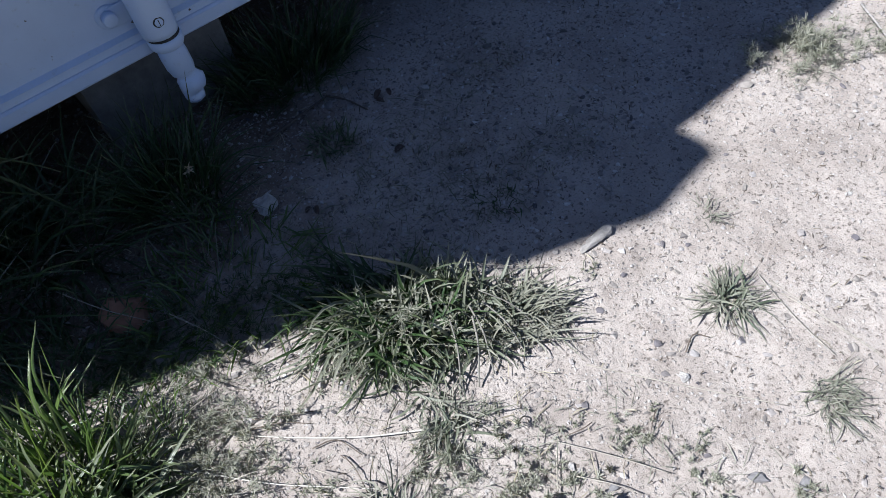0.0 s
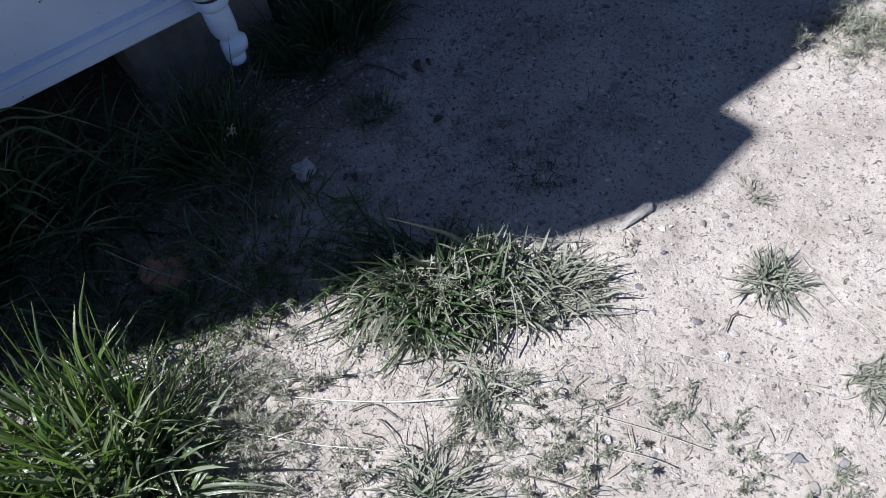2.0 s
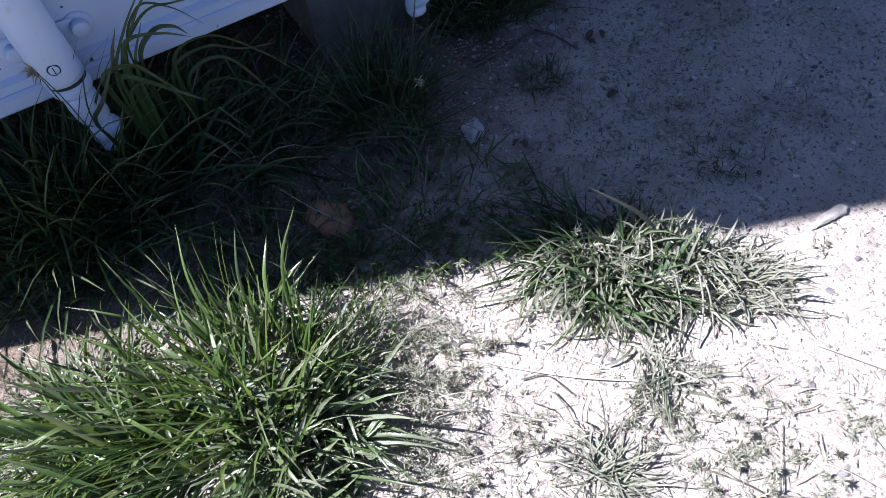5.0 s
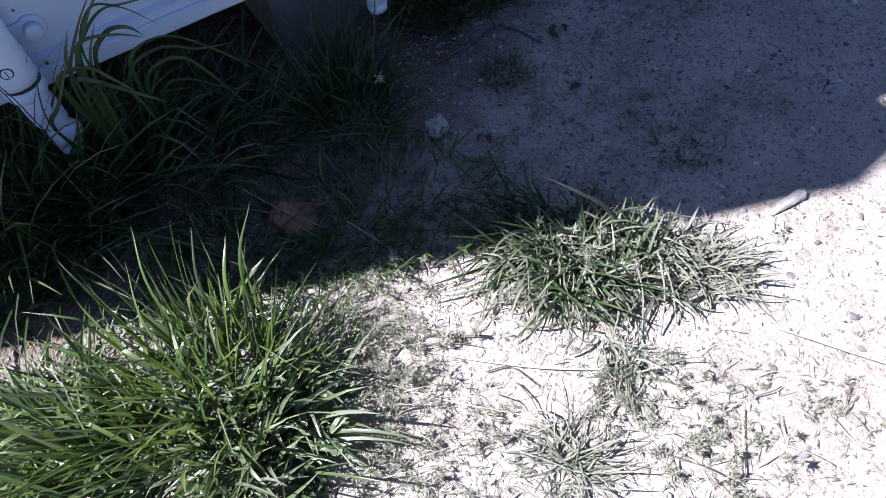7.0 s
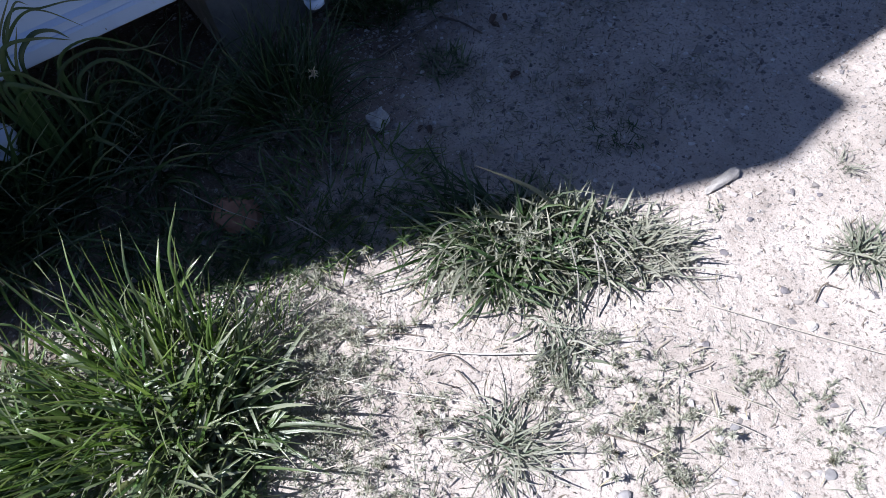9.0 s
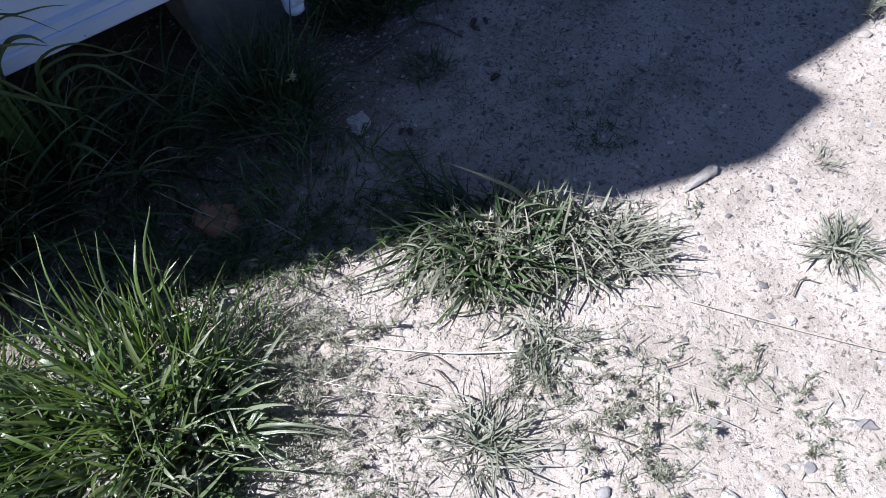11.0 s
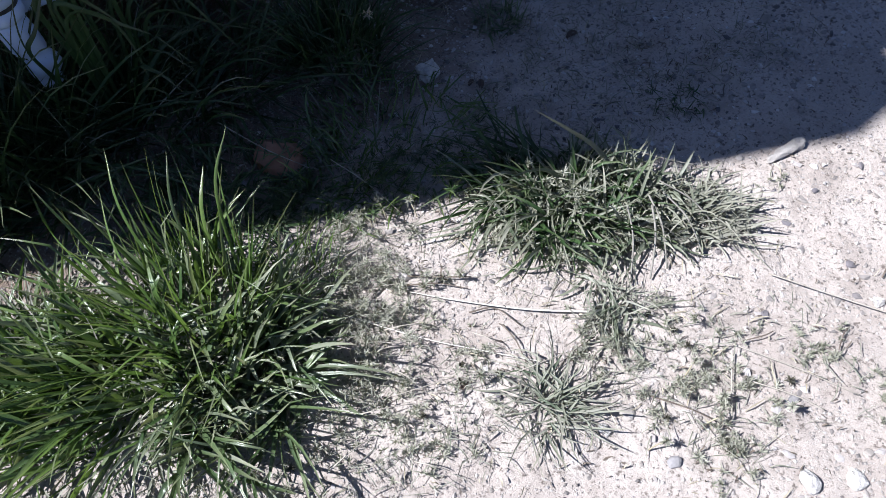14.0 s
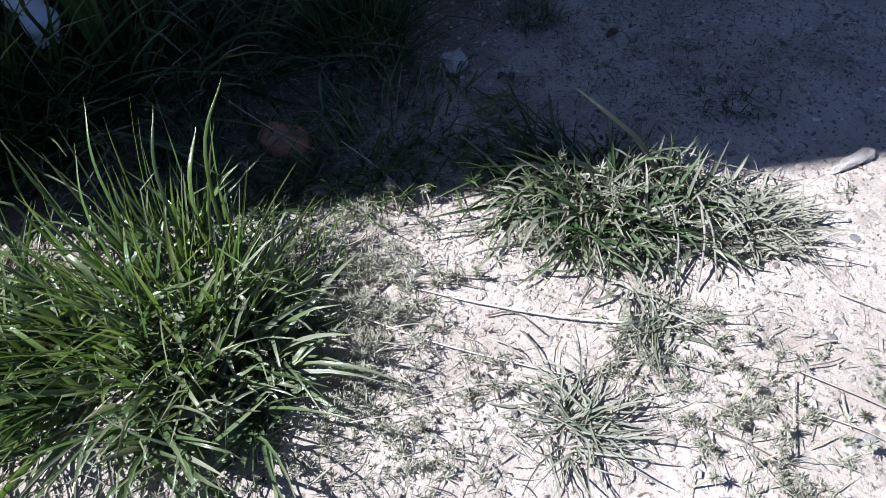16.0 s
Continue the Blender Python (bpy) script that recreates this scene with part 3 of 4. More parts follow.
def lock_rod(x, bolts):
    """A lock rod's lower end: housing with ears and bolts, seam, collar and the shaped cam below."""
    rod = part("lock_rod", lathe([(2.1, 0.021), (0.52, 0.021), (0.30, 0.021), (0.27, 0.021)], x, 0.0), PAINT, body, "thick white painted lock rod")
    part("housing", lathe([(0.62, 0.028), (0.605, 0.033), (0.31, 0.0335), (0.293, 0.0335), (0.2835, 0.0325), (0.283, 0.029)], x - 0.002, 0.0), PAINT, rod, "", True)
    part("seam", lathe([(0.284, 0.0300), (0.2765, 0.0305)], x, 0.0), GAP, rod, "thin dark seam")
    part("collar", lathe([(0.277, 0.029), (0.2755, 0.0325), (0.260, 0.0325), (0.256, 0.030), (0.252, 0.024)], x, 0.0), PAINT, rod, "", True)
    prof = [(0.257, 0.0250), (0.230, 0.0270), (0.203, 0.0265), (0.193, 0.0245), (0.187, 0.0200), (0.182, 0.0215), (0.176, 0.0270), (0.163, 0.0275), (0.152, 0.0250), (0.146, 0.0195), (0.141, 0.0185), (0.137, 0.0205), (0.128, 0.0185), (0.122, 0.0125)]
    wob = [(0, 0), (0.001, 0), (0.002, 0), (0.003, 0), (0.005, 0), (0.007, -0.003), (0.008, -0.005), (0.008, -0.005), (0.006, -0.003), (0.001, 0), (0.001, 0), (0.002, -0.002), (0.003, -0.002), (0.002, 0)]
    part("cam", lathe(prof, x, 0.0, 9, wob, 0.85), PAINT, rod, "shaped white cam end", True)
    for z in (0.325, 0.43):
        for dx in bolts:
            side = math.copysign(1, dx)
            ear = part("ear", lathe_y(x + dx, z + 0.002, FRONT + 0.011, 0.0215, 0.004), PAINT, rod, "round bolted ear", True)
            part("neck", box(min(x + side * 0.02, x + dx), max(x + side * 0.02, x + dx), FRONT + 0.006, FRONT + 0.011, z - 0.019, z + 0.019, 0.002), PAINT, rod, "", True)
            part("bolt", bolt_head(x + dx, z + 0.002, FRONT + 0.008, 0.0135, 0.016), PAINT, ear, "round white bolt head", True)
    screw = part("screw", lathe_y(x - 0.004, 0.318, -0.0320, 0.0080, 0.003), PAINT, rod, "slotted screw in a dark ring", True)
    part("ring", lathe_y(x - 0.004, 0.318, -0.0312, 0.0098, 0.003), GAP, screw, "", True)
    part("slot", box(x - 0.0047, x - 0.0033, -0.0356, -0.0346, 0.312, 0.324), GAP, screw)
    return rod


def bolt_head(x, z, y, r, deep):
    """A flat round bolt head with a worn rim, facing -y."""
    bm = lathe([(deep, r * 0.80), (deep * 0.93, r * 0.93), (deep * 0.75, r), (-0.004, r)], 0, 0, 18)
    for v in bm.verts:
        v.co = Vector((x + v.co.x, y - v.co.z, z + v.co.y))
    return bm


def lathe_y(x, z, y, r, deep):
    """A domed disc facing -y."""
    bm = lathe([(deep, r * 0.55), (deep * 0.92, r * 0.8), (deep * 0.6, r), (-0.004, r)], 0, 0, 20)
    for v in bm.verts:
        v.co = Vector((x + v.co.x, y - v.co.z, z + v.co.y))
    return bm


for rx, bolts in ((0.0, (-0.045, 0.055)), (0.607, (-0.064, 0.055))):
    lock_rod(rx, bolts)

for bx, by, bw in ((0.60, 0.20, 0.32), (-0.70, 0.20, 0.40), (1.32, 0.20, 0.36), (-0.70, 5.5, 0.40), (1.32, 5.5, 0.40)):
    blk = part("concrete_block", box(bx - bw / 2, bx + bw / 2, by - 0.05, by + 0.20, -0.02, BOTTOM + 0.009, 0.008), CONCRETE)
    tagged(blk, "grey concrete block under the container", "block", "blocks under the container")

def arc_blade(parent, points, width, material, name="blade", seed=0):
    """One broad blade that runs through the given places."""
    pts = ridge_path(points, 6)
    n = len(pts)
    co, uv, faces = [], [], []
    turn = 0.4 * math.sin(seed * 2.3)
    for k, q in enumerate(pts):
        s_ = k / (n - 1)
        d = (pts[min(k + 1, n - 1)] - pts[max(k - 1, 0)]).normalized()
        side = d.cross(Vector((0.35, 1.0, 0.25)))
        side = (side.normalized() if side.length > 1e-4 else Vector((1, 0, 0)))
        nrm = side.cross(d)
        side = side * math.cos(turn + s_ * 0.5) + nrm * math.sin(turn + s_ * 0.5)
        nrm = side.cross(d)
        w = width * min(1, 0.5 + 2 * s_) * (1 - s_ ** 2.8) ** 0.9 / 2 + 0.0002
        co += [q - side * w, q - nrm * w * 0.5, q + side * w]
        uv += [(0, s_), (0.5, s_), (1, s_)]
    for k in range(n - 1):
        j = 3 * k
        faces += [[j, j + 1, j + 4, j + 3], [j + 1, j + 2, j + 5, j + 4]]
    return link(name, raw_mesh(name, np.array([tuple(c) for c in co]), faces, np.array(uv)), material, parent)


# ---------------------------------------------------------------- grass in the sun
big = grass("grass_tuft", "large lush green grass tuft with long broad blades", (0.02, -0.545), [
    ("foliage", LUSH, dict(at=(0.02, -0.52), n=230, radius=0.12, length=(0.07, 0.19), tilt=(0.1, 1.0), droop=(0.0, 1.2), width=(0.003, 0.0110), curl=0.5, stray=1.3, kink=0.35)),
    ("tall_foliage", LUSH, dict(at=(0.03, -0.47), n=100, radius=0.12, length=(0.12, 0.25), tilt=(0.05, 0.5), droop=(0.0, 0.45), width=(0.0025, 0.0064), curl=0.25)),
    ("lodged_foliage", GREEN, dict(at=(0.055, -0.60), n=270, radius=0.115, length=(0.035, 0.125), tilt=(0.4, 1.7), droop=(0.0, 1.7), width=(0.0035, 0.0125), curl=1.0, stray=2.2, kink=0.45)),
    ("hanging_foliage", GREEN, dict(at=(0.02, -0.65), n=110, radius=0.09, length=(0.08, 0.20), tilt=(0.5, 1.1), droop=(0.4, 1.5), width=(0.003, 0.0090), az=-1.35, az_spread=0.8, curl=0.5, kink=0.3)),
    ("side_foliage", GREEN, dict(at=(0.10, -0.57), n=75, radius=0.08, length=(0.08, 0.19), tilt=(0.35, 1.0), droop=(0.1, 1.2), width=(0.003, 0.0095), az=-0.6, az_spread=0.9, curl=0.5, kink=0.4)),
    ("shoot_foliage", LUSH, dict(at=(0.19, -0.51), n=120, radius=0.06, length=(0.03, 0.085), tilt=(0.1, 0.9), droop=(0.1, 0.9), width=(0.0014, 0.0032), curl=0.5)),
    ("thatch", GREYDRY, dict(n=300, radius=0.15, length=(0.02, 0.10), tilt=(0.7, 1.8), droop=(0.1, 1.0), width=(0.0016, 0.0050), curl=1.0, stray=1.8)),
], 11, 230, group="grass tufts in the sun")
for k, (tip, base, lift) in enumerate((((0.201, -0.429, 0.265), (0.12, -0.47, 0), 0.14), ((0.053, -0.346, 0.243), (0.03, -0.46, 0), 0.13), ((0.120, -0.387, 0.231), (0.08, -0.47, 0), 0.12), ((0.154, -0.375, 0.174), (0.10, -0.46, 0), 0.09), ((0.199, -0.456, 0.100), (0.11, -0.50, 0), 0.06), ((0.272, -0.481, 0.084), (0.11, -0.52, 0), 0.07), ((0.172, -0.716, 0.04), (0.08, -0.61, 0), 0.09), ((-0.09, -0.208, 0.113), (-0.04, -0.43, 0), 0.12), ((0.24, -0.60, 0.05), (0.10, -0.56, 0), 0.09), ((0.02, -0.36, 0.20), (0.0, -0.48, 0), 0.10))):
    m = [(tip[j] + base[j]) / 2 for j in range(2)]
    arc_blade(big, [base, (m[0] - 0.01, m[1] - 0.01, tip[2] / 2 + lift * 0.45), tip], 0.0068 if k % 2 else 0.0048, LUSH, "blade", k)
grass("grass_tuft", "green grass tuft leaning outwards with arching blades", (-0.14, -0.50), [
    ("foliage", LUSH, dict(n=300, radius=0.11, length=(0.09, 0.26), tilt=(0.6, 1.35), droop=(0.0, 0.9), width=(0.003, 0.0105), curl=0.35, az=2.95, az_spread=0.85)),
    ("thatch", GREYDRY, dict(n=240, radius=0.20, length=(0.04, 0.15), tilt=(1.0, 1.8), droop=(0.1, 0.6), width=(0.002, 0.004), curl=0.9)),
    ("low_foliage", SAGE, dict(n=200, radius=0.20, length=(0.02, 0.07), tilt=(0.6, 1.7), droop=(0.1, 0.8), width=(0.0015, 0.004), curl=0.9)),
], 12, 150, group="grass tufts in the sun")
mat = grass("grass_tuft", "mounded dusty grey-green grass tuft, half withered", (0.64, -0.67), [
    ("foliage", SAGE, dict(at=(0.65, -0.65), n=430, radius=0.15, length=(0.025, 0.09), tilt=(0.15, 1.2), droop=(0.2, 2.0), width=(0.003, 0.0085), curl=0.8, squash=0.62, turn=-0.72, stray=2.0, kink=0.5)),
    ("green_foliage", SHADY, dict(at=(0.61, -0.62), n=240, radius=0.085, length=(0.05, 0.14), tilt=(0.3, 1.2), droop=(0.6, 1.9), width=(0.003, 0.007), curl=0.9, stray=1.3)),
    ("long_foliage", SAGE, dict(at=(0.575, -0.60), n=120, radius=0.075, length=(0.07, 0.17), tilt=(0.5, 1.2), droop=(0.6, 1.5), width=(0.003, 0.0065), az=3.5, az_spread=0.8, curl=0.6)),
    ("hanging_foliage", SAGE, dict(at=(0.60, -0.68), n=60, radius=0.08, length=(0.05, 0.12), tilt=(0.6, 1.3), droop=(0.6, 1.6), width=(0.002, 0.005), az=-2.2, az_spread=0.7, curl=0.8)),
    ("withered_foliage", GREYDRY, dict(at=(0.73, -0.72), n=430, radius=0.12, length=(0.02, 0.075), tilt=(0.3, 1.4), droop=(0.2, 1.6), width=(0.002, 0.0055), curl=0.8, squash=0.6, turn=-0.72, stray=2.2, kink=0.4)),
    ("crown_foliage", SAGE, dict(at=(0.675, -0.635), n=130, radius=0.085, length=(0.05, 0.115), tilt=(0.05, 0.7), droop=(0.3, 1.7), width=(0.003, 0.0072), curl=0.7, squash=0.6, turn=-0.6, stray=2.0, kink=0.4)),
    ("fringe_foliage", GREYDRY, dict(at=(0.77, -0.75), n=70, radius=0.06, length=(0.05, 0.12), tilt=(1.0, 1.6), droop=(0.1, 0.6), width=(0.0012, 0.003), az=-0.6, az_spread=0.6, curl=0.7)),
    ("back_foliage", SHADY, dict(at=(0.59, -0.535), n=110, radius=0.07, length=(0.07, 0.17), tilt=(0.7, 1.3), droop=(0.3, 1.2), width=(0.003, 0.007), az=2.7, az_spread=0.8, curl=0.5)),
], 13, 280, group="grass tufts in the sun")
for k, (sx_, sy_, ex_, ey_) in enumerate(((0.69, -0.72, 0.628, -0.80), (0.70, -0.70, 0.66, -0.80), (0.72, -0.71, 0.72, -0.81), (0.66, -0.70, 0.60, -0.79), (0.73, -0.69, 0.77, -0.79))):
    stalk("stem", [(sx_, sy_, 0.05), ((sx_ + ex_) / 2 + 0.006, (sy_ + ey_) / 2, 0.035), (ex_, ey_, 0.002)], 0.0019 - 0.0002 * k, 0.0013, GREY_STEM, mat, "bare grey stem")
grass("grass_tuft", "low grey-green grass sprig trailing from the mounded tuft", (0.55, -0.815), [
    ("foliage", SAGE, dict(n=34, radius=0.025, length=(0.03, 0.085), tilt=(0.6, 1.4), droop=(0.4, 1.4), width=(0.0022, 0.0050), az=-2.4, az_spread=0.9, curl=0.9)),
    ("withered_foliage", GREYDRY, dict(n=80, radius=0.05, length=(0.02, 0.09), tilt=(0.8, 1.6), droop=(0.1, 0.9), width=(0.0012, 0.0034), curl=1.0, stray=1.6)),
], 18, 60, group="grass tufts in the sun")
grass("grass_tuft", "low green grass with arching blades behind the big tuft", (-0.22, -0.40), [
    ("foliage", LUSH, dict(n=150, radius=0.12, length=(0.05, 0.18), tilt=(0.5, 1.4), droop=(0.1, 1.0), width=(0.003, 0.0080), curl=0.4, squash=0.6, stray=1.4)),
    ("low_foliage", GREYDRY, dict(n=160, radius=0.14, length=(0.02, 0.09), tilt=(0.8, 1.7), droop=(0.1, 0.8), width=(0.0015, 0.004), curl=0.8, squash=0.6, stray=1.8)),
], 19, 60, group="grass tufts in the sun")
# Paler material on this blade stands in for its sunlit sheen.
arc_blade(mat, [(0.715, -0.63, 0.0), (0.675, -0.605, 0.080), (0.630, -0.590, 0.135), (0.572, -0.578, 0.200)], 0.0075, GREYDRY, "blade", 2)
arc_blade(mat, [(0.64, -0.60, 0.0), (0.60, -0.585, 0.06), (0.55, -0.575, 0.075), (0.51, -0.57, 0.06)], 0.008, SAGE, "blade", 5)
grass("grass_tuft", "flat radiating grass tuft with grey-green blades", (0.395, -0.875), [
    ("foliage", SAGE, dict(n=34, radius=0.03, length=(0.03, 0.09), tilt=(0.5, 1.4), droop=(0.5, 1.4), width=(0.0018, 0.0044), curl=1.0, az=0.1, az_spread=1.1)),
    ("withered_foliage", GREYDRY, dict(n=110, radius=0.04, length=(0.03, 0.11), tilt=(0.9, 1.7), droop=(0.1, 0.8), width=(0.0012, 0.0036), curl=0.9, stray=1.1)),
], 14, 60, group="grass tufts in the sun")
grass("grass_tuft", "small pale grass tuft alone on bare soil", (1.02, -0.965), [
    ("foliage", SAGE, dict(n=36, radius=0.035, length=(0.03, 0.08), tilt=(0.5, 1.5), droop=(0.2, 1.0), width=(0.0022, 0.0042), curl=0.7, az=-0.5, az_spread=1.0)),
    ("withered_foliage", GREYDRY, dict(n=90, radius=0.025, length=(0.02, 0.075), tilt=(1.1, 1.9), droop=(0.0, 0.5), width=(0.0012, 0.003), curl=0.8)),
], 15, 60, group="grass tufts in the sun")
grass("grass_tuft", "withered grey-tan grass tuft lying flat", (0.985, -1.16), [
    ("foliage", GREYDRY, dict(n=110, radius=0.032, length=(0.02, 0.075), tilt=(0.8, 1.6), droop=(0.2, 0.9), width=(0.0008, 0.0020), curl=0.8, az=-1.3, az_spread=1.2)),
    ("green_foliage", SAGE, dict(n=6, radius=0.02, length=(0.02, 0.05), tilt=(0.9, 1.7), droop=(0.1, 0.5), width=(0.002, 0.003), curl=0.6)),
], 16, 60, group="grass tufts in the sun")
grass("grass_tuft", "tiny withered sprig of grass on the soil", (1.145, -0.83), [
    ("foliage", GREYDRY, dict(n=26, radius=0.02, length=(0.015, 0.05), tilt=(1.1, 1.8), droop=(0.0, 0.5), width=(0.001, 0.0025), curl=0.8)),
], 17, 26, group="grass tufts in the sun")

# ---------------------------------------------------------------- grass in the shade of the container
SHADE_GROUP = "grass tufts beside the container"
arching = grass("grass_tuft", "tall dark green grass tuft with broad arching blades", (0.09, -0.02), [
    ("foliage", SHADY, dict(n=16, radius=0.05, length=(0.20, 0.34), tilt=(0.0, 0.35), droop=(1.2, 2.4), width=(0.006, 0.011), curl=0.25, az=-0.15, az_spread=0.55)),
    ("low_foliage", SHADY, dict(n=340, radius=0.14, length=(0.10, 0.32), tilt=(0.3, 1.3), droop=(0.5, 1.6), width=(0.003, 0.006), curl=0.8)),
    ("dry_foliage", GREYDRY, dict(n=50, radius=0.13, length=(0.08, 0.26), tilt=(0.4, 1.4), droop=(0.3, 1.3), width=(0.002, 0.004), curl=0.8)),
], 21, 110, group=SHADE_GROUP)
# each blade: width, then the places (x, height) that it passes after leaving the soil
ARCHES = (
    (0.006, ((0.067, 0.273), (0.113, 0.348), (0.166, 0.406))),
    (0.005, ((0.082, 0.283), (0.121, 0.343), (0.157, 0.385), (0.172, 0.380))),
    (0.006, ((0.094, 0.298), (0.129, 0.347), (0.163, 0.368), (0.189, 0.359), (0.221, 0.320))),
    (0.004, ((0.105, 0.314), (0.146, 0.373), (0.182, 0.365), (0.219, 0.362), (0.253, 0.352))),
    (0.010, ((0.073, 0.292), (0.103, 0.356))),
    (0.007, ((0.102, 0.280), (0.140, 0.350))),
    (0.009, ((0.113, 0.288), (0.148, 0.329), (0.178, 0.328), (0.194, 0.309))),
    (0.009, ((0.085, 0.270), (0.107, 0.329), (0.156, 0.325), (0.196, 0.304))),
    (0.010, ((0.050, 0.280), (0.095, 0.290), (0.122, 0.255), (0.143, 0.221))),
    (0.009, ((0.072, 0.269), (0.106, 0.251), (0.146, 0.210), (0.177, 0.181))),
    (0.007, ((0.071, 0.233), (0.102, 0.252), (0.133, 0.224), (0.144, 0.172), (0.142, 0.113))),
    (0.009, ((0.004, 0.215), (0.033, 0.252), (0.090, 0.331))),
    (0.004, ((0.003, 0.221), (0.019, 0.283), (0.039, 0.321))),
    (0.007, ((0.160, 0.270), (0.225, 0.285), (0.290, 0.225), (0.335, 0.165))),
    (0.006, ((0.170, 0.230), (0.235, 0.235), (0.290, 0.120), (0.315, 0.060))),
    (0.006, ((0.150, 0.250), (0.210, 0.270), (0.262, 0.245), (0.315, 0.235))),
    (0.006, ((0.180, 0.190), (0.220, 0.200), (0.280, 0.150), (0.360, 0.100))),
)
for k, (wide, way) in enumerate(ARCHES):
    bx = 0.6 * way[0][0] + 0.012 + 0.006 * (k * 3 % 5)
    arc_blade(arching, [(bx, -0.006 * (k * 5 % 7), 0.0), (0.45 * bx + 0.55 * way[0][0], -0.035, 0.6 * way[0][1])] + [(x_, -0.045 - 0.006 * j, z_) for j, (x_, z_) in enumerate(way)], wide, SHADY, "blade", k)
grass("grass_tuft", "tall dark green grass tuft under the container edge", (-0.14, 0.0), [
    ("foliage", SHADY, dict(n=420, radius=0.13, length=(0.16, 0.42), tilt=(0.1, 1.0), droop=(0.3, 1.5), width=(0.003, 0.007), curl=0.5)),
    # Dense dark low grass, added to deepen the shade under the container edge.
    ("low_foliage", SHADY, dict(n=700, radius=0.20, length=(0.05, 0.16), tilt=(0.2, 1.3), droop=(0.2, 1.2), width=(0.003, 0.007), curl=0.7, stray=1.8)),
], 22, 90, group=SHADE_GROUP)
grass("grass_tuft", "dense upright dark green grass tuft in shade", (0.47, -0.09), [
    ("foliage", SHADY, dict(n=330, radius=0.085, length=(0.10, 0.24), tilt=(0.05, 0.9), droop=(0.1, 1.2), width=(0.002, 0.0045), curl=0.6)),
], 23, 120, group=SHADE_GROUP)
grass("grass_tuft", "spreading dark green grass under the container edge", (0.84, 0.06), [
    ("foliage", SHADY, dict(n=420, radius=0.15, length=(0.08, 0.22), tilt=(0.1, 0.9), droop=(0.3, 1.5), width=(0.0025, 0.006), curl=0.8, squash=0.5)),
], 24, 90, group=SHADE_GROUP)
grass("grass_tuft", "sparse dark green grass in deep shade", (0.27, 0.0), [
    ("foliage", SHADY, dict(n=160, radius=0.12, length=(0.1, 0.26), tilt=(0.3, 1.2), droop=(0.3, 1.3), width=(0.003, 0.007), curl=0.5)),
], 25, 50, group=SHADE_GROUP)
grass("grass_tuft", "small green grass tuft on shaded soil", (0.775, -0.185), [
    ("foliage", GREEN, dict(n=120, radius=0.045, length=(0.02, 0.06), tilt=(0.3, 1.2), droop=(0.2, 0.9), width=(0.002, 0.004), curl=0.5, stray=1.5)),
], 26, 70, group=SHADE_GROUP)
grass("grass_tuft", "sparse green blades growing among weeds", (0.43, -0.33), [
    ("foliage", LUSH, dict(n=260, radius=0.16, length=(0.03, 0.10), tilt=(0.3, 1.4), droop=(0.2, 1.0), width=(0.002, 0.0055), curl=0.5)),
    ("withered_foliage", GREYDRY, dict(n=50, radius=0.14, length=(0.04, 0.12), tilt=(0.9, 1.7), droop=(0.1, 0.5), width=(0.001, 0.003), curl=0.7)),
], 27, 80, group=SHADE_GROUP)
grass("grass_tuft", "thin grass around the red-brown stone", (0.30, -0.34), [
    ("foliage", LUSH, dict(at=(0.33, -0.37), n=120, radius=0.09, length=(0.03, 0.09), tilt=(0.3, 1.3), droop=(0.2, 0.9), width=(0.002, 0.0045), curl=0.5)),
], 28, 60, group=SHADE_GROUP)

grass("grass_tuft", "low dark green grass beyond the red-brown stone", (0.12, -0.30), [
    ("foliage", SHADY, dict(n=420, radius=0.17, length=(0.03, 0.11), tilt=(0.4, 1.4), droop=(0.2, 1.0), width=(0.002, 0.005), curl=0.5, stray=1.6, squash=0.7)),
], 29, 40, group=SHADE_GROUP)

# ---------------------------------------------------------------- low weeds
weed_patch(0.29, -0.55, 0.12, 0.10, -30, 220, 31, "grey-green spiny weed mat at the shadow edge", 1, (0.006, 0.016), None, 0.026, 120, 40)
weed_patch(0.22, -0.68, 0.12, 0.11, 0, 210, 32, "grey-green spiny weed mat beside the big tuft", 1, (0.006, 0.016), None, 0.024, 130, 44)
weed_patch(0.25, -0.80, 0.11, 0.07, -30, 50, 44, "thin pale weed mat on sunny soil", 1, (0.005, 0.012), None, 0.012, 130, 14)
weed_patch(0.565, -0.915, 0.11, 0.09, -40, 100, 33, "low spiny weed with shadow-dark burrs on sunny soil", 3, (0.006, 0.013), None, 0.006, 80, 14)
weed_patch(0.50, -0.85, 0.08, 0.05, 0, 44, 34, "low spiny weed beside the withered tuft", 2, (0.005, 0.011), None, 0.008, 40, 8)
weed_patch(0.56, -1.03, 0.06, 0.05, 0, 46, 45, "low spiny weed with shadow-dark burrs on sunny soil", 1, (0.005, 0.012), None, 0.008, 30, 5)
weed_patch(0.70, -0.98, 0.10, 0.07, -30, 60, 35, "thin creeping weed on sunny soil", 1, (0.004, 0.010), None, 0.006, 46, 9)
weed_patch(0.76, -1.12, 0.08, 0.06, 0, 44, 36, "thin creeping weed on sunny soil", 1, (0.004, 0.010), None, 0.006, 28, 5)
weed_patch(0.83, -1.225, 0.06, 0.03, 0, 40, 46, "small tight green-grey weed on sunny soil", 0, (0.005, 0.012), None, 0.012, 12, 4)
weed_patch(0.915, -0.775, 0.03, 0.02, 0, 9, 47, "tiny green weed on sunny soil beside the stick", 0, (0.003, 0.008), None, 0.005)
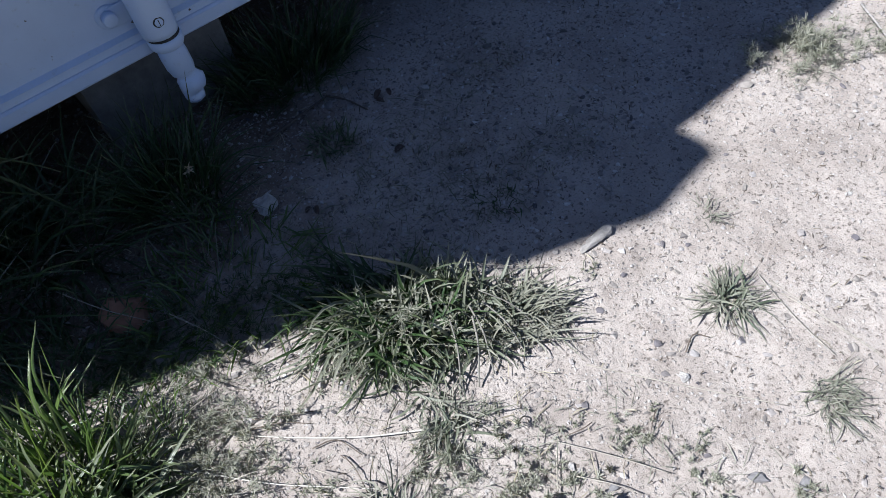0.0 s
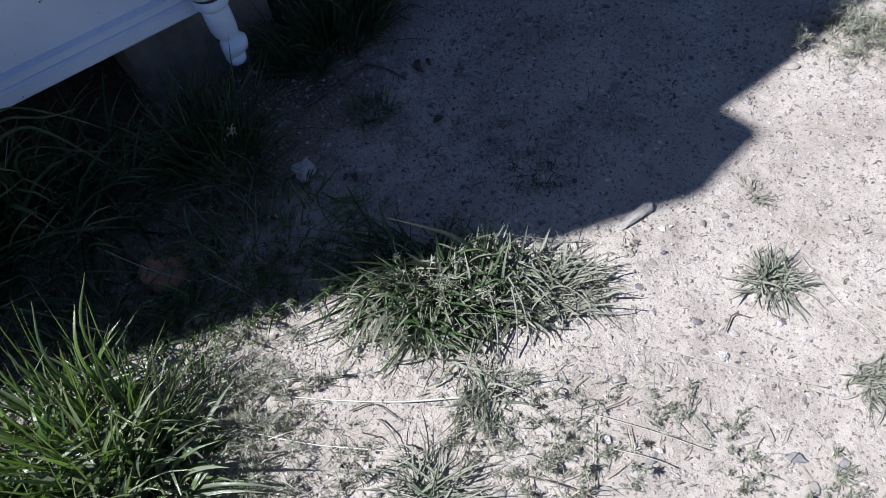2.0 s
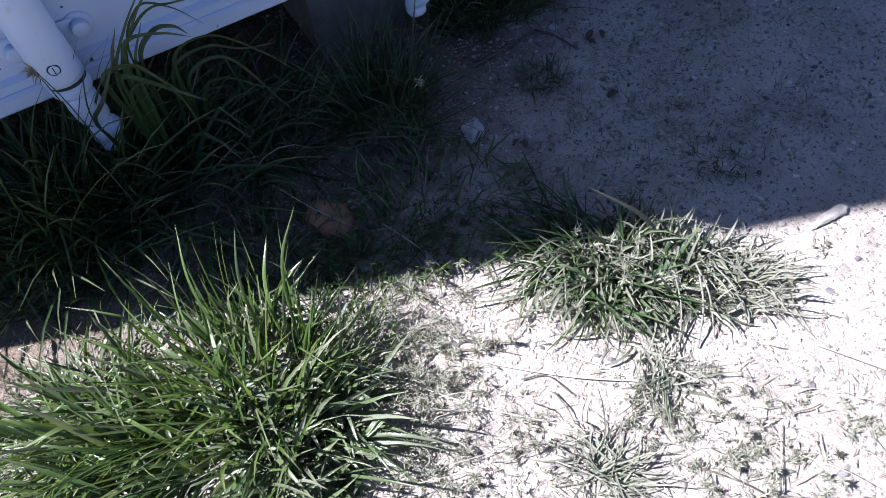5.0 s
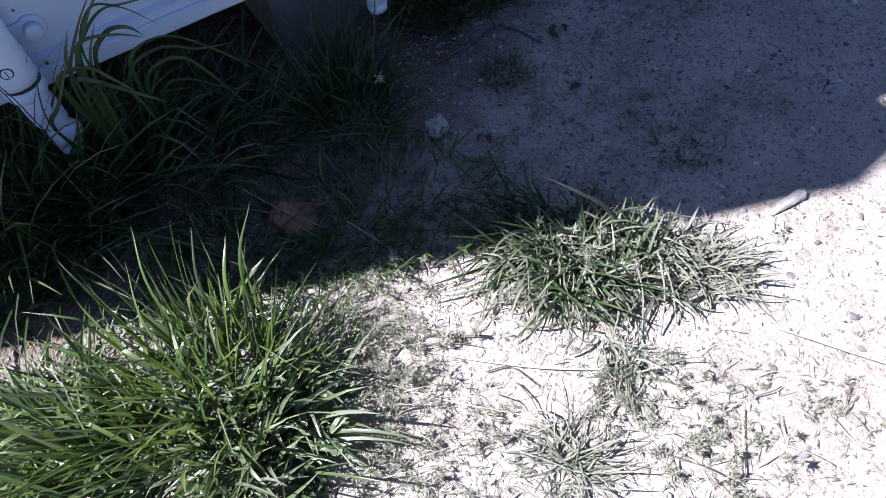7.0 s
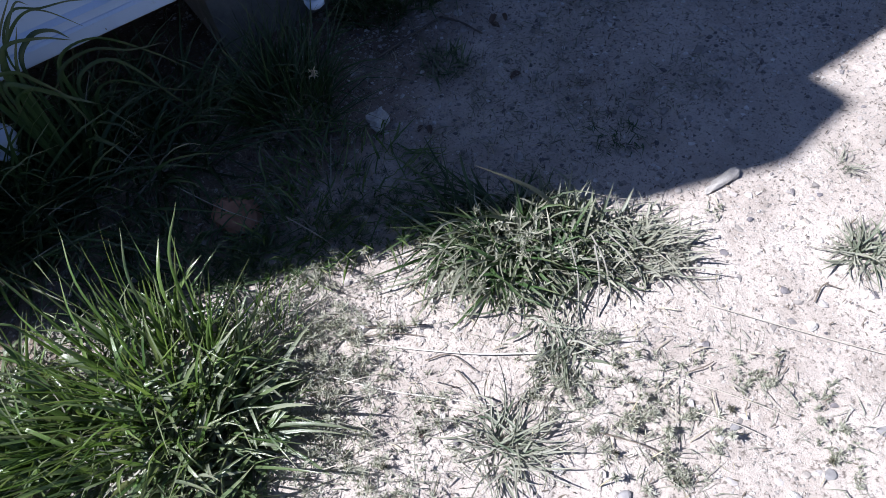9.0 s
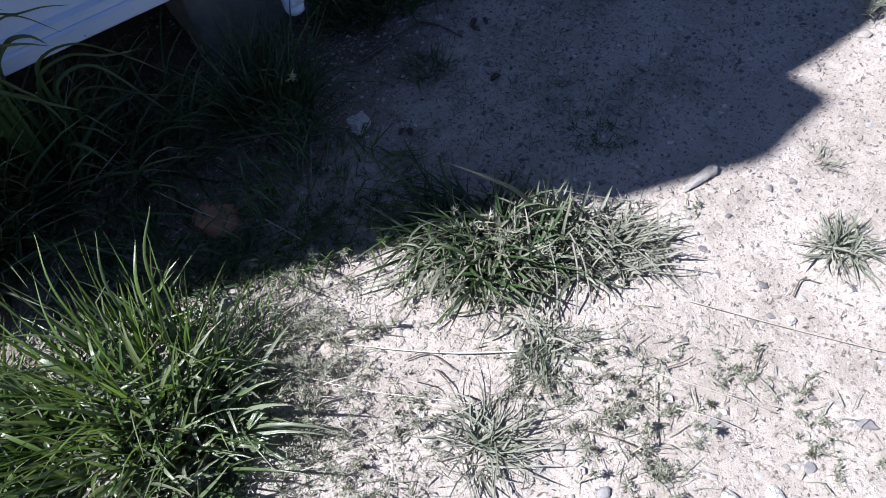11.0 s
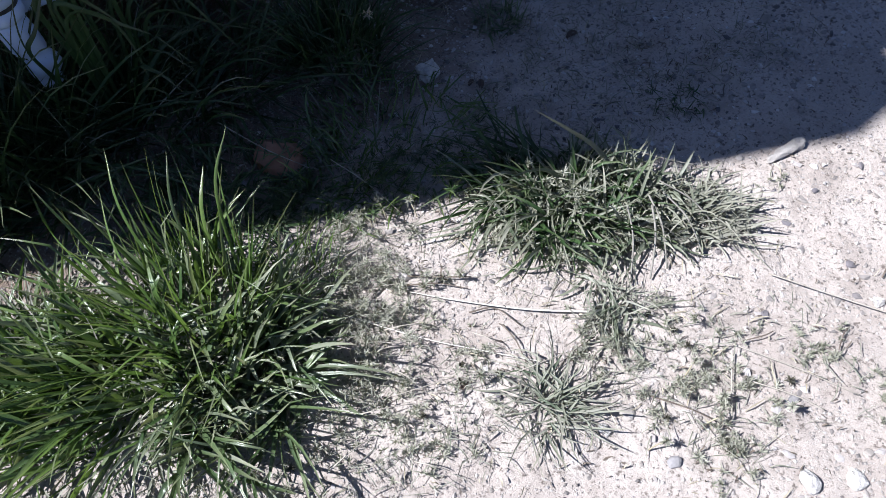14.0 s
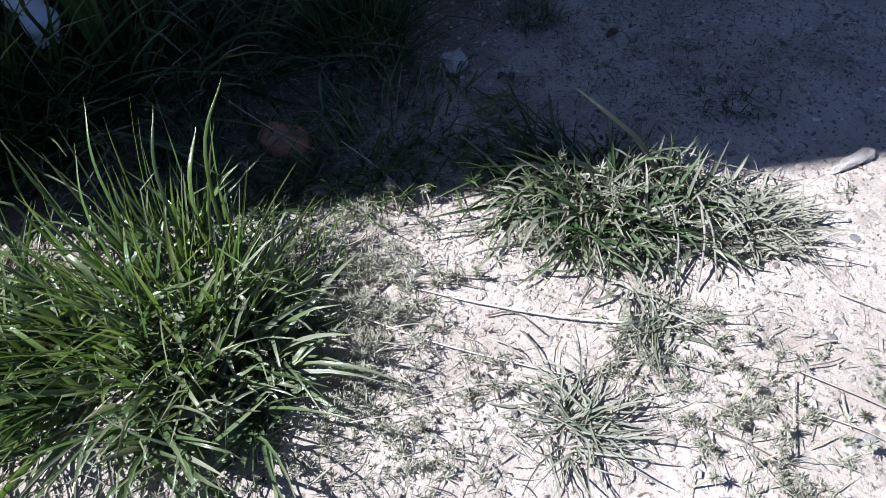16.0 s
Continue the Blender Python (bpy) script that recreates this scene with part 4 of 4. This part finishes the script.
weed_patch(1.620, -0.694, 0.10, 0.065, -35, 150, 37, "bushy grey-green weed at the shadow edge", 2, (0.010, 0.024), None, 0.05, 200, 14)
weed_patch(1.80, -0.80, 0.08, 0.06, 0, 50, 48, "bushy grey-green weed at the shadow edge", 0, (0.010, 0.022), None, 0.035, 60, 6)
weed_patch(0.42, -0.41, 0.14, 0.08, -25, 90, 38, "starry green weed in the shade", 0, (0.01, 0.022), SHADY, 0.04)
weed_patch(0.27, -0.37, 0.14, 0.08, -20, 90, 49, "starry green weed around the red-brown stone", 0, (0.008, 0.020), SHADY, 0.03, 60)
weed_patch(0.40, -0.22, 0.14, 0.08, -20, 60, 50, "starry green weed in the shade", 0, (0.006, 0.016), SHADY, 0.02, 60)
weed_patch(0.62, -0.63, 0.12, 0.07, -35, 60, 39, "starry weed growing through the withered tuft", 1, (0.008, 0.017), None, 0.06)
weed_patch(0.53, -0.66, 0.10, 0.05, -35, 60, 51, "pale starry weed in front of the withered tuft", 3, (0.007, 0.015), None, 0.03, 40)
weed_patch(0.02, -0.79, 0.18, 0.09, 0, 130, 40, "pale dry weed mat below the big tuft", 2, grass_n=300)
grass("grass_tuft", "sparse trampled grass on shaded soil", (0.903, -0.548), [
    ("foliage", SHADY, dict(n=50, radius=0.05, length=(0.012, 0.034), tilt=(0.5, 1.7), droop=(0.0, 0.4), width=(0.0012, 0.0028), curl=0.4, stray=2.0)),
    ("withered_foliage", GREYDRY, dict(n=16, radius=0.06, length=(0.01, 0.03), tilt=(0.9, 1.7), droop=(0.0, 0.3), width=(0.0008, 0.002), curl=0.3, stray=2.0)),
], 42, 46, group=SHADE_GROUP)
weed_patch(-0.24, -0.35, 0.16, 0.08, -20, 90, 43, "yellow-green weed mat beyond the big tuft", 0, (0.008, 0.018), SAGE, 0.025, 220)
weed_patch(0.36, -0.76, 0.05, 0.05, 0, 16, 41, "small spiny weed on pale soil", 2, grass_n=12)

# ---------------------------------------------------------------- stones
stone("rock", 0.582, -0.238, 0.062, 0.046, 0.052, 30, PALE_ROCK, "pale angular rock on shaded soil", 3, 0.45, 0.12, 3, 14)
stone("rock", 0.270, -0.268, 0.104, 0.094, 0.066, 20, RED_ROCK, "round red-brown rock sunk in shaded soil", 5, 0.12, 0.35, 3, 3)
stone("stone", 1.478, -0.681, 0.036, 0.026, 0.012, -20, FLAT_STONE, "flat tan stone at the shadow edge", 7, 0.15, 0.2, 2, 4)
stone("stone", 0.817, -1.160, 0.032, 0.018, 0.010, -60, SLATE, "blue-grey slate chip on sunny soil", 9, 0.2, 0.2, 2, 6)
stone("stone", 0.866, -0.999, 0.021, 0.018, 0.012, 30, PALE_ROCK, "small white stone on sunny soil", 11, 0.2, 0.2, 2, 5)
stone("stone", 0.165, -0.432, 0.024, 0.018, 0.014, 10, PALE_ROCK, "small white stone beside the big tuft", 13, 0.2, 0.2, 2, 5)
stone("stone", 0.889, -0.333, 0.024, 0.018, 0.010, 0, FLAT_STONE, "small tan stone on shaded soil", 15, 0.2, 0.2, 2, 5)
stone("stone", 0.475, -0.935, 0.028, 0.020, 0.008, 40, FLAT_STONE, "pale flat stone beside the radiating tuft", 17, 0.15, 0.25, 2, 4)
stone("stone", 0.60, -1.12, 0.034, 0.03, 0.016, 70, PALE_ROCK, "pale stone on sunny soil", 19, 0.2, 0.25, 2, 5)
stone("stone", 0.855, -1.205, 0.024, 0.018, 0.008, 20, SLATE, "grey-violet stone on sunny soil", 21, 0.2, 0.25, 2, 5)

stone("stone", 0.711, -1.151, 0.02, 0.015, 0.008, 0, SLATE, "small dark grey stone on the soil", 30, 0.3, 0.25, 2, 5)
stone("stone", 0.8, -1.199, 0.022, 0.0165, 0.0088, 47, FLAT_STONE, "small flat tan stone on the soil", 31, 0.15, 0.25, 2, 5)
stone("stone", 0.688, -1.134, 0.018, 0.0135, 0.0072, 94, FLAT_STONE, "small flat tan stone on the soil", 32, 0.15, 0.25, 2, 5)
stone("stone", 0.665, -1.036, 0.02, 0.015, 0.008, 141, SLATE, "small dark grey stone on the soil", 33, 0.15, 0.25, 2, 5)
stone("stone", 0.482, -1.017, 0.022, 0.0165, 0.0088, 8, SLATE, "small dark grey stone on the soil", 34, 0.15, 0.25, 2, 5)
stone("stone", 0.649, -1.149, 0.035, 0.02625, 0.014, 55, PALE_ROCK, "small whitish stone chip on the soil", 35, 0.15, 0.25, 2, 5)
stone("stone", 0.435, -0.938, 0.022, 0.0165, 0.0088, 102, PALE_ROCK, "small whitish stone chip on the soil", 36, 0.15, 0.25, 2, 5)
stone("stone", 0.868, -0.378, 0.022, 0.0165, 0.0088, 149, FLAT_STONE, "small flat tan stone on the soil", 37, 0.15, 0.25, 2, 5)
stone("stone", 0.803, -0.493, 0.022, 0.0165, 0.0088, 16, FLAT_STONE, "small flat tan stone on the soil", 38, 0.15, 0.25, 2, 5)
stone("stone", 0.979, -0.505, 0.022, 0.0165, 0.0088, 63, SLATE, "small dark grey stone on the soil", 39, 0.15, 0.25, 2, 5)
stone("stone", 1.114, -0.532, 0.016, 0.012, 0.0064, 110, FLAT_STONE, "small flat tan stone on the soil", 40, 0.15, 0.25, 2, 5)
stone("stone", 0.68, -0.317, 0.016, 0.012, 0.0064, 157, FLAT_STONE, "small flat tan stone on the soil", 41, 0.15, 0.25, 2, 5)
stone("stone", 1.533, -0.875, 0.018, 0.0135, 0.0072, 24, FLAT_STONE, "small flat tan stone on the soil", 42, 0.15, 0.25, 2, 5)
stone("stone", 1.745, -0.839, 0.016, 0.012, 0.0064, 71, FLAT_STONE, "small flat tan stone on the soil", 43, 0.15, 0.25, 2, 5)
stone("stone", 1.508, -1.066, 0.02, 0.015, 0.008, 118, FLAT_STONE, "small flat tan stone on the soil", 44, 0.15, 0.25, 2, 5)
stone("stone", 1.352, -0.975, 0.015, 0.01125, 0.006, 165, PALE_ROCK, "small whitish stone chip on the soil", 45, 0.15, 0.25, 2, 5)
stone("stone", 1.84, -0.824, 0.02, 0.015, 0.008, 32, SLATE, "small dark grey stone on the soil", 46, 0.15, 0.25, 2, 5)
stone("stone", 0.314, -0.247, 0.012, 0.009, 0.0048, 79, PALE_ROCK, "small whitish stone chip on the soil", 47, 0.15, 0.25, 2, 5)
stone("stone", 0.18, -0.205, 0.013, 0.00975, 0.0052, 126, PALE_ROCK, "small whitish stone chip on the soil", 48, 0.15, 0.25, 2, 5)
stone("stone", 0.307, -0.277, 0.01, 0.0075, 0.004, 173, PALE_ROCK, "small whitish stone chip on the soil", 49, 0.15, 0.25, 2, 5)
stone("stone", 0.262, -0.182, 0.012, 0.009, 0.0048, 40, PALE_ROCK, "small whitish stone chip on the soil", 50, 0.15, 0.25, 2, 5)

# ---------------------------------------------------------------- stick, straws, twigs
stk = bmesh.new()
bmesh.ops.create_icosphere(stk, subdivisions=3, radius=1)
for v in stk.verts:
    u = v.co.x
    wid = 0.0105 * (0.55 + 0.45 * (u + 1) / 2)
    yy, zz = v.co.y * wid, v.co.z * wid * 0.75
    xx = (math.copysign(abs(u) ** 0.7, u)) * 0.038
    n_ = noise.noise(Vector((xx * 70, yy * 220, zz * 220))) * 0.005
    a = radians(-3)
    v.co = (0.965 + xx * math.cos(a) - yy * math.sin(a), -0.735 + xx * math.sin(a) + yy * math.cos(a) + n_, 0.009 + zz + n_ + 0.004 * u)
tagged(part("stick", stk, WOOD, None, "", False), "short piece of grey weathered wood on soil", "stick")

STRAW = "long dry straw stalk lying on the soil"
stalk("straw", [(0.322, -0.619, 0.004), (0.378, -0.677, 0.006), (0.45, -0.742, 0.006), (0.531, -0.801, 0.004)], 0.0008, 0.0016, WHITE_STRAW, None, STRAW, "straw")
stalk("straw", [(0.228, -0.606, 0.006), (0.302, -0.700, 0.006), (0.37, -0.77, 0.008), (0.433, -0.834, 0.006)], 0.0010, 0.0008, WHITE_STRAW, None, STRAW, "straw")
stalk("straw", [(0.773, -0.886, 0.005), (0.854, -1.011, 0.005), (0.931, -1.127, 0.005)], 0.0010, 0.0008, STRAW_PALE, None, STRAW, "straw")
stalk("straw", [(1.097, -0.987, 0.005), (1.093, -1.090, 0.005), (1.093, -1.181, 0.005)], 0.0007, 0.0006, STRAW_PALE, None, STRAW, "straw")
stalk("straw", [(1.094, -0.967, 0.005), (1.064, -1.054, 0.005), (1.046, -1.128, 0.005)], 0.0008, 0.0006, STRAW_PALE, None, STRAW, "straw")
stalk("straw", [(0.643, -0.948, 0.005), (0.611, -0.980, 0.005), (0.576, -1.016, 0.005)], 0.0011, 0.0009, STRAW_PALE, None, "thin dry stalk among low weeds", "straw")
stalk("straw", [(1.088, -1.014, 0.003), (1.095, -1.10, 0.005), (1.097, -1.183, 0.003)], 0.00084, 0.00065, STRAW_PALE, None, STRAW, "straw")
stalk("straw", [(0.195, -0.010, 0.01), (0.25, -0.045, 0.014), (0.311, -0.097, 0.006), (0.30, -0.15, 0.004)], 0.00143, 0.00091, STRAW_PALE, None, "curved dry straw on shaded soil", "straw")
stalk("straw", [(0.56, -0.36, 0.004), (0.640, -0.385, 0.007), (0.715, -0.398, 0.004), (0.811, -0.443, 0.004)], 0.00091, 0.00065, STRAW_PALE, None, "thin dry straw on shaded soil", "straw")
stalk("straw", [(0.205, -0.20, 0.07), (0.25, -0.27, 0.045), (0.30, -0.33, 0.02)], 0.00084, 0.00065, STRAW_PALE, None, "thin dry straw leaning over the red-brown stone", "straw")
stalk("straw", [(0.33, -0.37, 0.06), (0.36, -0.43, 0.04), (0.385, -0.49, 0.01)], 0.00078, 0.00065, STRAW_PALE, None, "thin dry straw leaning in shade", "straw")
stalk("straw", [(0.76, -0.62, 0.03), (0.80, -0.66, 0.02), (0.86, -0.71, 0.006)], 0.00104, 0.00078, STRAW_PALE, None, "pale broken straw at the tuft edge", "straw")
stalk("straw", [(0.35, -0.505, 0.012), (0.43, -0.54, 0.014), (0.20, -0.55, 0.014)][:2] + [(0.50, -0.555, 0.03)], 0.00098, 0.00065, STRAW_PALE, None, "pale straw along the shadow edge", "straw")
stalk("straw", [(0.12, -0.50, 0.02), (0.22, -0.52, 0.02), (0.33, -0.52, 0.02)], 0.00104, 0.00078, STRAW_PALE, None, "pale straw along the shadow edge", "straw")
straw_rnd = random.Random(8)
for _ in range(18):
    sx_, sy_ = straw_rnd.uniform(0.10, 0.38), straw_rnd.uniform(-0.88, -0.58)
    way, size = straw_rnd.gauss(-0.75, 0.5), straw_rnd.uniform(0.04, 0.12)
    mx_, my_ = sx_ + math.cos(way) * size / 2, sy_ + math.sin(way) * size / 2
    stalk("straw", [(sx_, sy_, 0.012), (mx_, my_, straw_rnd.uniform(0.008, 0.022)), (sx_ + math.cos(way + 0.06) * size, sy_ + math.sin(way + 0.06) * size, 0.004)], 0.0009, 0.0006, STRAW_PALE, None, "thin dry straw lying over low weeds", "straw", 5)
TW = "thin dark twig on the soil"
stalk("twig", [(1.85, -0.71, 0.006), (1.77, -0.81, 0.012), (1.71, -0.89, 0.004)], 0.0028, 0.0018, WOOD, None, "pale dry twig on the soil", "twig", 6, 0.003, 0.3)
stalk("twig", [(0.38, -0.70, 0.003), (0.415, -0.715, 0.004), (0.43, -0.76, 0.003)], 0.0012, 0.0008, TWIG, None, TW, "twig", 5)
stalk("twig", [(0.335, -0.595, 0.003), (0.375, -0.625, 0.006), (0.415, -0.652, 0.006)], 0.0016, 0.001, TWIG, None, TW, "twig", 5)
stalk("twig", [(0.90, -0.975, 0.003), (0.93, -0.965, 0.005), (0.945, -0.985, 0.003)], 0.0012, 0.0008, TWIG, None, TW, "twig", 5)
stalk("twig", [(0.50, -0.92, 0.003), (0.545, -0.98, 0.005), (0.57, -1.03, 0.003)], 0.0012, 0.0008, TWIG, None, TW, "twig", 5)
stalk("twig", [(0.678, -0.078, 0.004), (0.76, -0.07, 0.008), (0.854, -0.056, 0.004)], 0.003, 0.002, TWIG, None, "dark root across shaded soil", "twig", 6, 0.003, 0.5)
stalk("twig", [(0.854, -0.056, 0.004), (0.875, -0.10, 0.006), (0.889, -0.16, 0.003)], 0.003, 0.002, TWIG, None, "dark root across shaded soil", "twig", 6, 0.003, 0.5)

stalk("straw", [(0.649, -0.936, 0.005), (0.696, -1.011, 0.008), (0.735, -1.078, 0.004)], 0.0009, 0.0008, STRAW_PALE, None, "thin dry stalk among low weeds", "straw", 5)
stalk("straw", [(0.636, -0.991, 0.005), (0.664, -1.0335, 0.008), (0.684, -1.068, 0.004)], 0.0009, 0.0008, STRAW_PALE, None, "thin dry stalk among low weeds", "straw", 5)
stalk("straw", [(0.666, -0.942, 0.005), (0.6925, -0.952, 0.008), (0.711, -0.954, 0.004)], 0.0009, 0.0008, TWIG, None, "thin dry stalk among low weeds", "straw", 5)
stalk("twig", [(0.409, -0.744, 0.003), (0.4095, -0.775, 0.006), (0.402, -0.814, 0.003)], 0.0012, 0.0007, TWIG, None, TW, "twig", 5)
stalk("twig", [(0.34, -0.767, 0.003), (0.3405, -0.784, 0.006), (0.333, -0.809, 0.003)], 0.0012, 0.0007, TWIG, None, TW, "twig", 5)
stalk("twig", [(0.504, -0.829, 0.003), (0.4695, -0.831, 0.006), (0.427, -0.841, 0.003)], 0.0012, 0.0007, TWIG, None, TW, "twig", 5)
stalk("twig", [(0.327, -0.61, 0.003), (0.3675, -0.6335, 0.006), (0.4, -0.665, 0.003)], 0.0012, 0.0007, TWIG, None, TW, "twig", 5)
stalk("twig", [(0.798, -1.004, 0.003), (0.784, -1.008, 0.006), (0.762, -1.02, 0.003)], 0.0012, 0.0007, TWIG, None, TW, "twig", 5)

leaf_bm = bmesh.new()
bmesh.ops.create_icosphere(leaf_bm, subdivisions=2, radius=1)
for v in leaf_bm.verts:
    c_ = v.co.copy()
    v.co = (0.314 + c_.x * 0.008, -0.790 + c_.y * 0.0055 * (1 - 0.5 * c_.x), 0.006 + c_.z * 0.0012 + 0.004 * c_.y * c_.y)
tagged(part("dead_leaf", leaf_bm, PETAL, None, "", True), "small curled red-brown dead leaf on soil", "leaf")


def dead_leaf(x, y, size, turn, lift):
    """A dry leaf curled along its midrib."""
    bm = bmesh.new()
    bmesh.ops.create_icosphere(bm, subdivisions=2, radius=1)
    c, s_ = math.cos(radians(turn)), math.sin(radians(turn))
    z = float(ground_z(x, y))
    for v in bm.verts:
        p = v.co.copy()
        px, py = p.x * size, p.y * size * 0.5 * (1 - 0.5 * p.x)
        v.co = (x + px * c - py * s_, y + px * s_ + py * c, z + 0.003 + p.z * 0.0011 + lift * p.y * p.y + 0.3 * lift * (p.x + 1))
    tagged(part("dead_leaf", bm, PETAL, None, "", True), "curled brown dead leaf on shaded soil", "leaf", "dead leaves in the shade")


for lx_, ly_, size, turn, lift in ((0.935, -0.14, 0.013, 20, 0.010), (0.955, -0.15, 0.010, 80, 0.008), (0.925, -0.16, 0.009, 140, 0.009), (0.864, -0.305, 0.012, -20, 0.009), (0.652, -0.313, 0.010, 60, 0.008), (0.640, -0.300, 0.008, 10, 0.007)):
    dead_leaf(lx_, ly_, size, turn, lift)


def burr_stem(x, y, h, lx, ly, seed):
    """A dry stem with a prickly seed head."""
    rs = np.random.RandomState(seed)
    root = thing("seed_head", (x, y, 0), "dry stem with a prickly pale seed head", "seed head", "seed heads on stems")
    stalk("stem", [(x, y, 0), (x + lx * 0.4, y + ly * 0.4, h * 0.6), (x + lx, y + ly, h)], 0.0012, 0.0009, DRY, root)
    z = float(ground_z(x + lx, y + ly)) + h + 0.003
    link("head", raw_mesh("head", *spiky(rs, x + lx, y + ly, z, 40, (0.006, 0.012), 0.0016, (0.0, 2.8))), WEED, root)


burr_stem(0.362, -0.485, 0.032, 0.0, 0.025, 51)
burr_stem(0.405, -0.505, 0.026, 0.0, 0.02, 52)
burr_stem(0.365, -0.40, 0.03, 0.02, 0.0, 53)
for k, (bx, by) in enumerate(((0.326, -0.658), (0.416, -0.652), (0.601, -0.995), (0.579, -1.013), (0.354, -0.804), (0.642, -0.892), (0.60, -0.94), (0.56, -0.965), (0.66, -1.05), (0.50, -1.00))):
    burr_stem(bx - 0.035 + 0.02 * (k % 3), by + 0.012 * (k % 2), 0.022, 0.018 - 0.02 * (k % 3), 0.006 - 0.012 * (k % 2), 70 + k)


def seed_spray(x, y, h, lx, ly, seed):
    """A grass stem that ends in an open pale spray of seeds."""
    rs = np.random.RandomState(seed)
    root = thing("grass_seed_spray", (x, y, 0), "thin grass stem with a pale seed spray", "grass stem")
    stalk("stem", [(x, y, 0), (x + lx * 0.3, y + ly * 0.3, h * 0.7), (x + lx, y + ly, h)], 0.0011, 0.0007, SHADY, root)
    n = 22
    f = rs.rand(n)
    b = np.stack([x + lx * (0.85 + 0.3 * f), y + ly * (0.85 + 0.3 * f), h * (0.97 + 0.06 * f)], -1)
    a = math.atan2(ly, lx) + rs.randn(n) * 0.5
    link("seed_spray", raw_mesh("seed_spray", *blade_arrays(rs, b, a, 1.1 + 0.4 * rs.randn(n), np.full(n, 0.3), span(rs, (0.008, 0.022), n), np.full(n, 0.0025), 0.2, 4, 0.3, -1.0)), DRY, root)


seed_spray(-0.006, -0.05, 0.35, -0.014, -0.02, 63)
seed_spray(0.50, -0.13, 0.17, -0.005, -0.09, 61)
seed_spray(-0.02, -0.03, 0.36, 0.0, -0.05, 62)

# ---------------------------------------------------------------- loose cover of the soil
RS = np.random.RandomState(77)
scatter_stones("soil_crumb_cover", RS, 105000, -0.45, 1.95, -1.35, 0.4, (0.0018, 0.0075), 3.2, CRUMB, "fine pale crumbs of dry soil", 0.55, True)
scatter_stones("gravel_cover", RS, 2200, -0.5, 2.0, -1.4, 0.4, (0.004, 0.014), 2.6, GRAVEL, "mixed small grey and tan gravel")
scatter_stones("sunny_gravel", RS, 1100, 0.5, 2.0, -1.4, -0.5, (0.004, 0.016), 2.4, GRAVEL, "scattered small rounded grey pebbles on sunny soil", 0.42)
scatter_stones("path_gravel", RS, 9500, 0.40, 2.0, -0.68, 0.35, (0.003, 0.0115), 3.0, PATH_GRAVEL, "small grey gravel on the trodden shaded soil")
litter("straw_litter", RS, 5200, -0.4, 1.3, -1.3, 0.2, (0.006, 0.045), (0.0008, 0.0022), DRY, "short dry straw bits on soil", lambda x, y: 0.06 + 0.30 * (np.hypot((x - 0.35) / 0.5, (y + 0.75) / 0.4) < 1) + 0.6 * (np.hypot((x - 0.45) / 0.4, (y + 0.25) / 0.28) < 1))
litter("dark_litter", RS, 2600, -0.3, 1.9, -1.35, 0.1, (0.003, 0.014), (0.001, 0.0025), TWIG, "dark withered bits on soil")
litter("withered_litter", RS, 5200, 0.2, 1.25, -0.58, 0.05, (0.006, 0.05), (0.0008, 0.002), GREYDRY, "grey withered grass bits on the shaded soil", lambda x, y: 0.08 + 0.7 * (lattice(x, y, 7, 60) + 0.1 > 0.18))
# Dark plant bits, strewn over the shaded soil partly to deepen its shade.
litter("brown_litter", RS, 3800, 0.25, 1.5, -0.60, 0.02, (0.003, 0.02), (0.001, 0.003), TWIG, "dark rotted plant bits that also deepen the shaded soil", lambda x, y: 0.08 + 0.45 * (lattice(x, y, 6, 80) > 0.16))
scatter_stones("clod_cover", RS, 150, 0.3, 1.6, -0.60, 0.0, (0.010, 0.026), 2.0, CRUMB, "small pale clods of dry soil in the shade", 0.5)
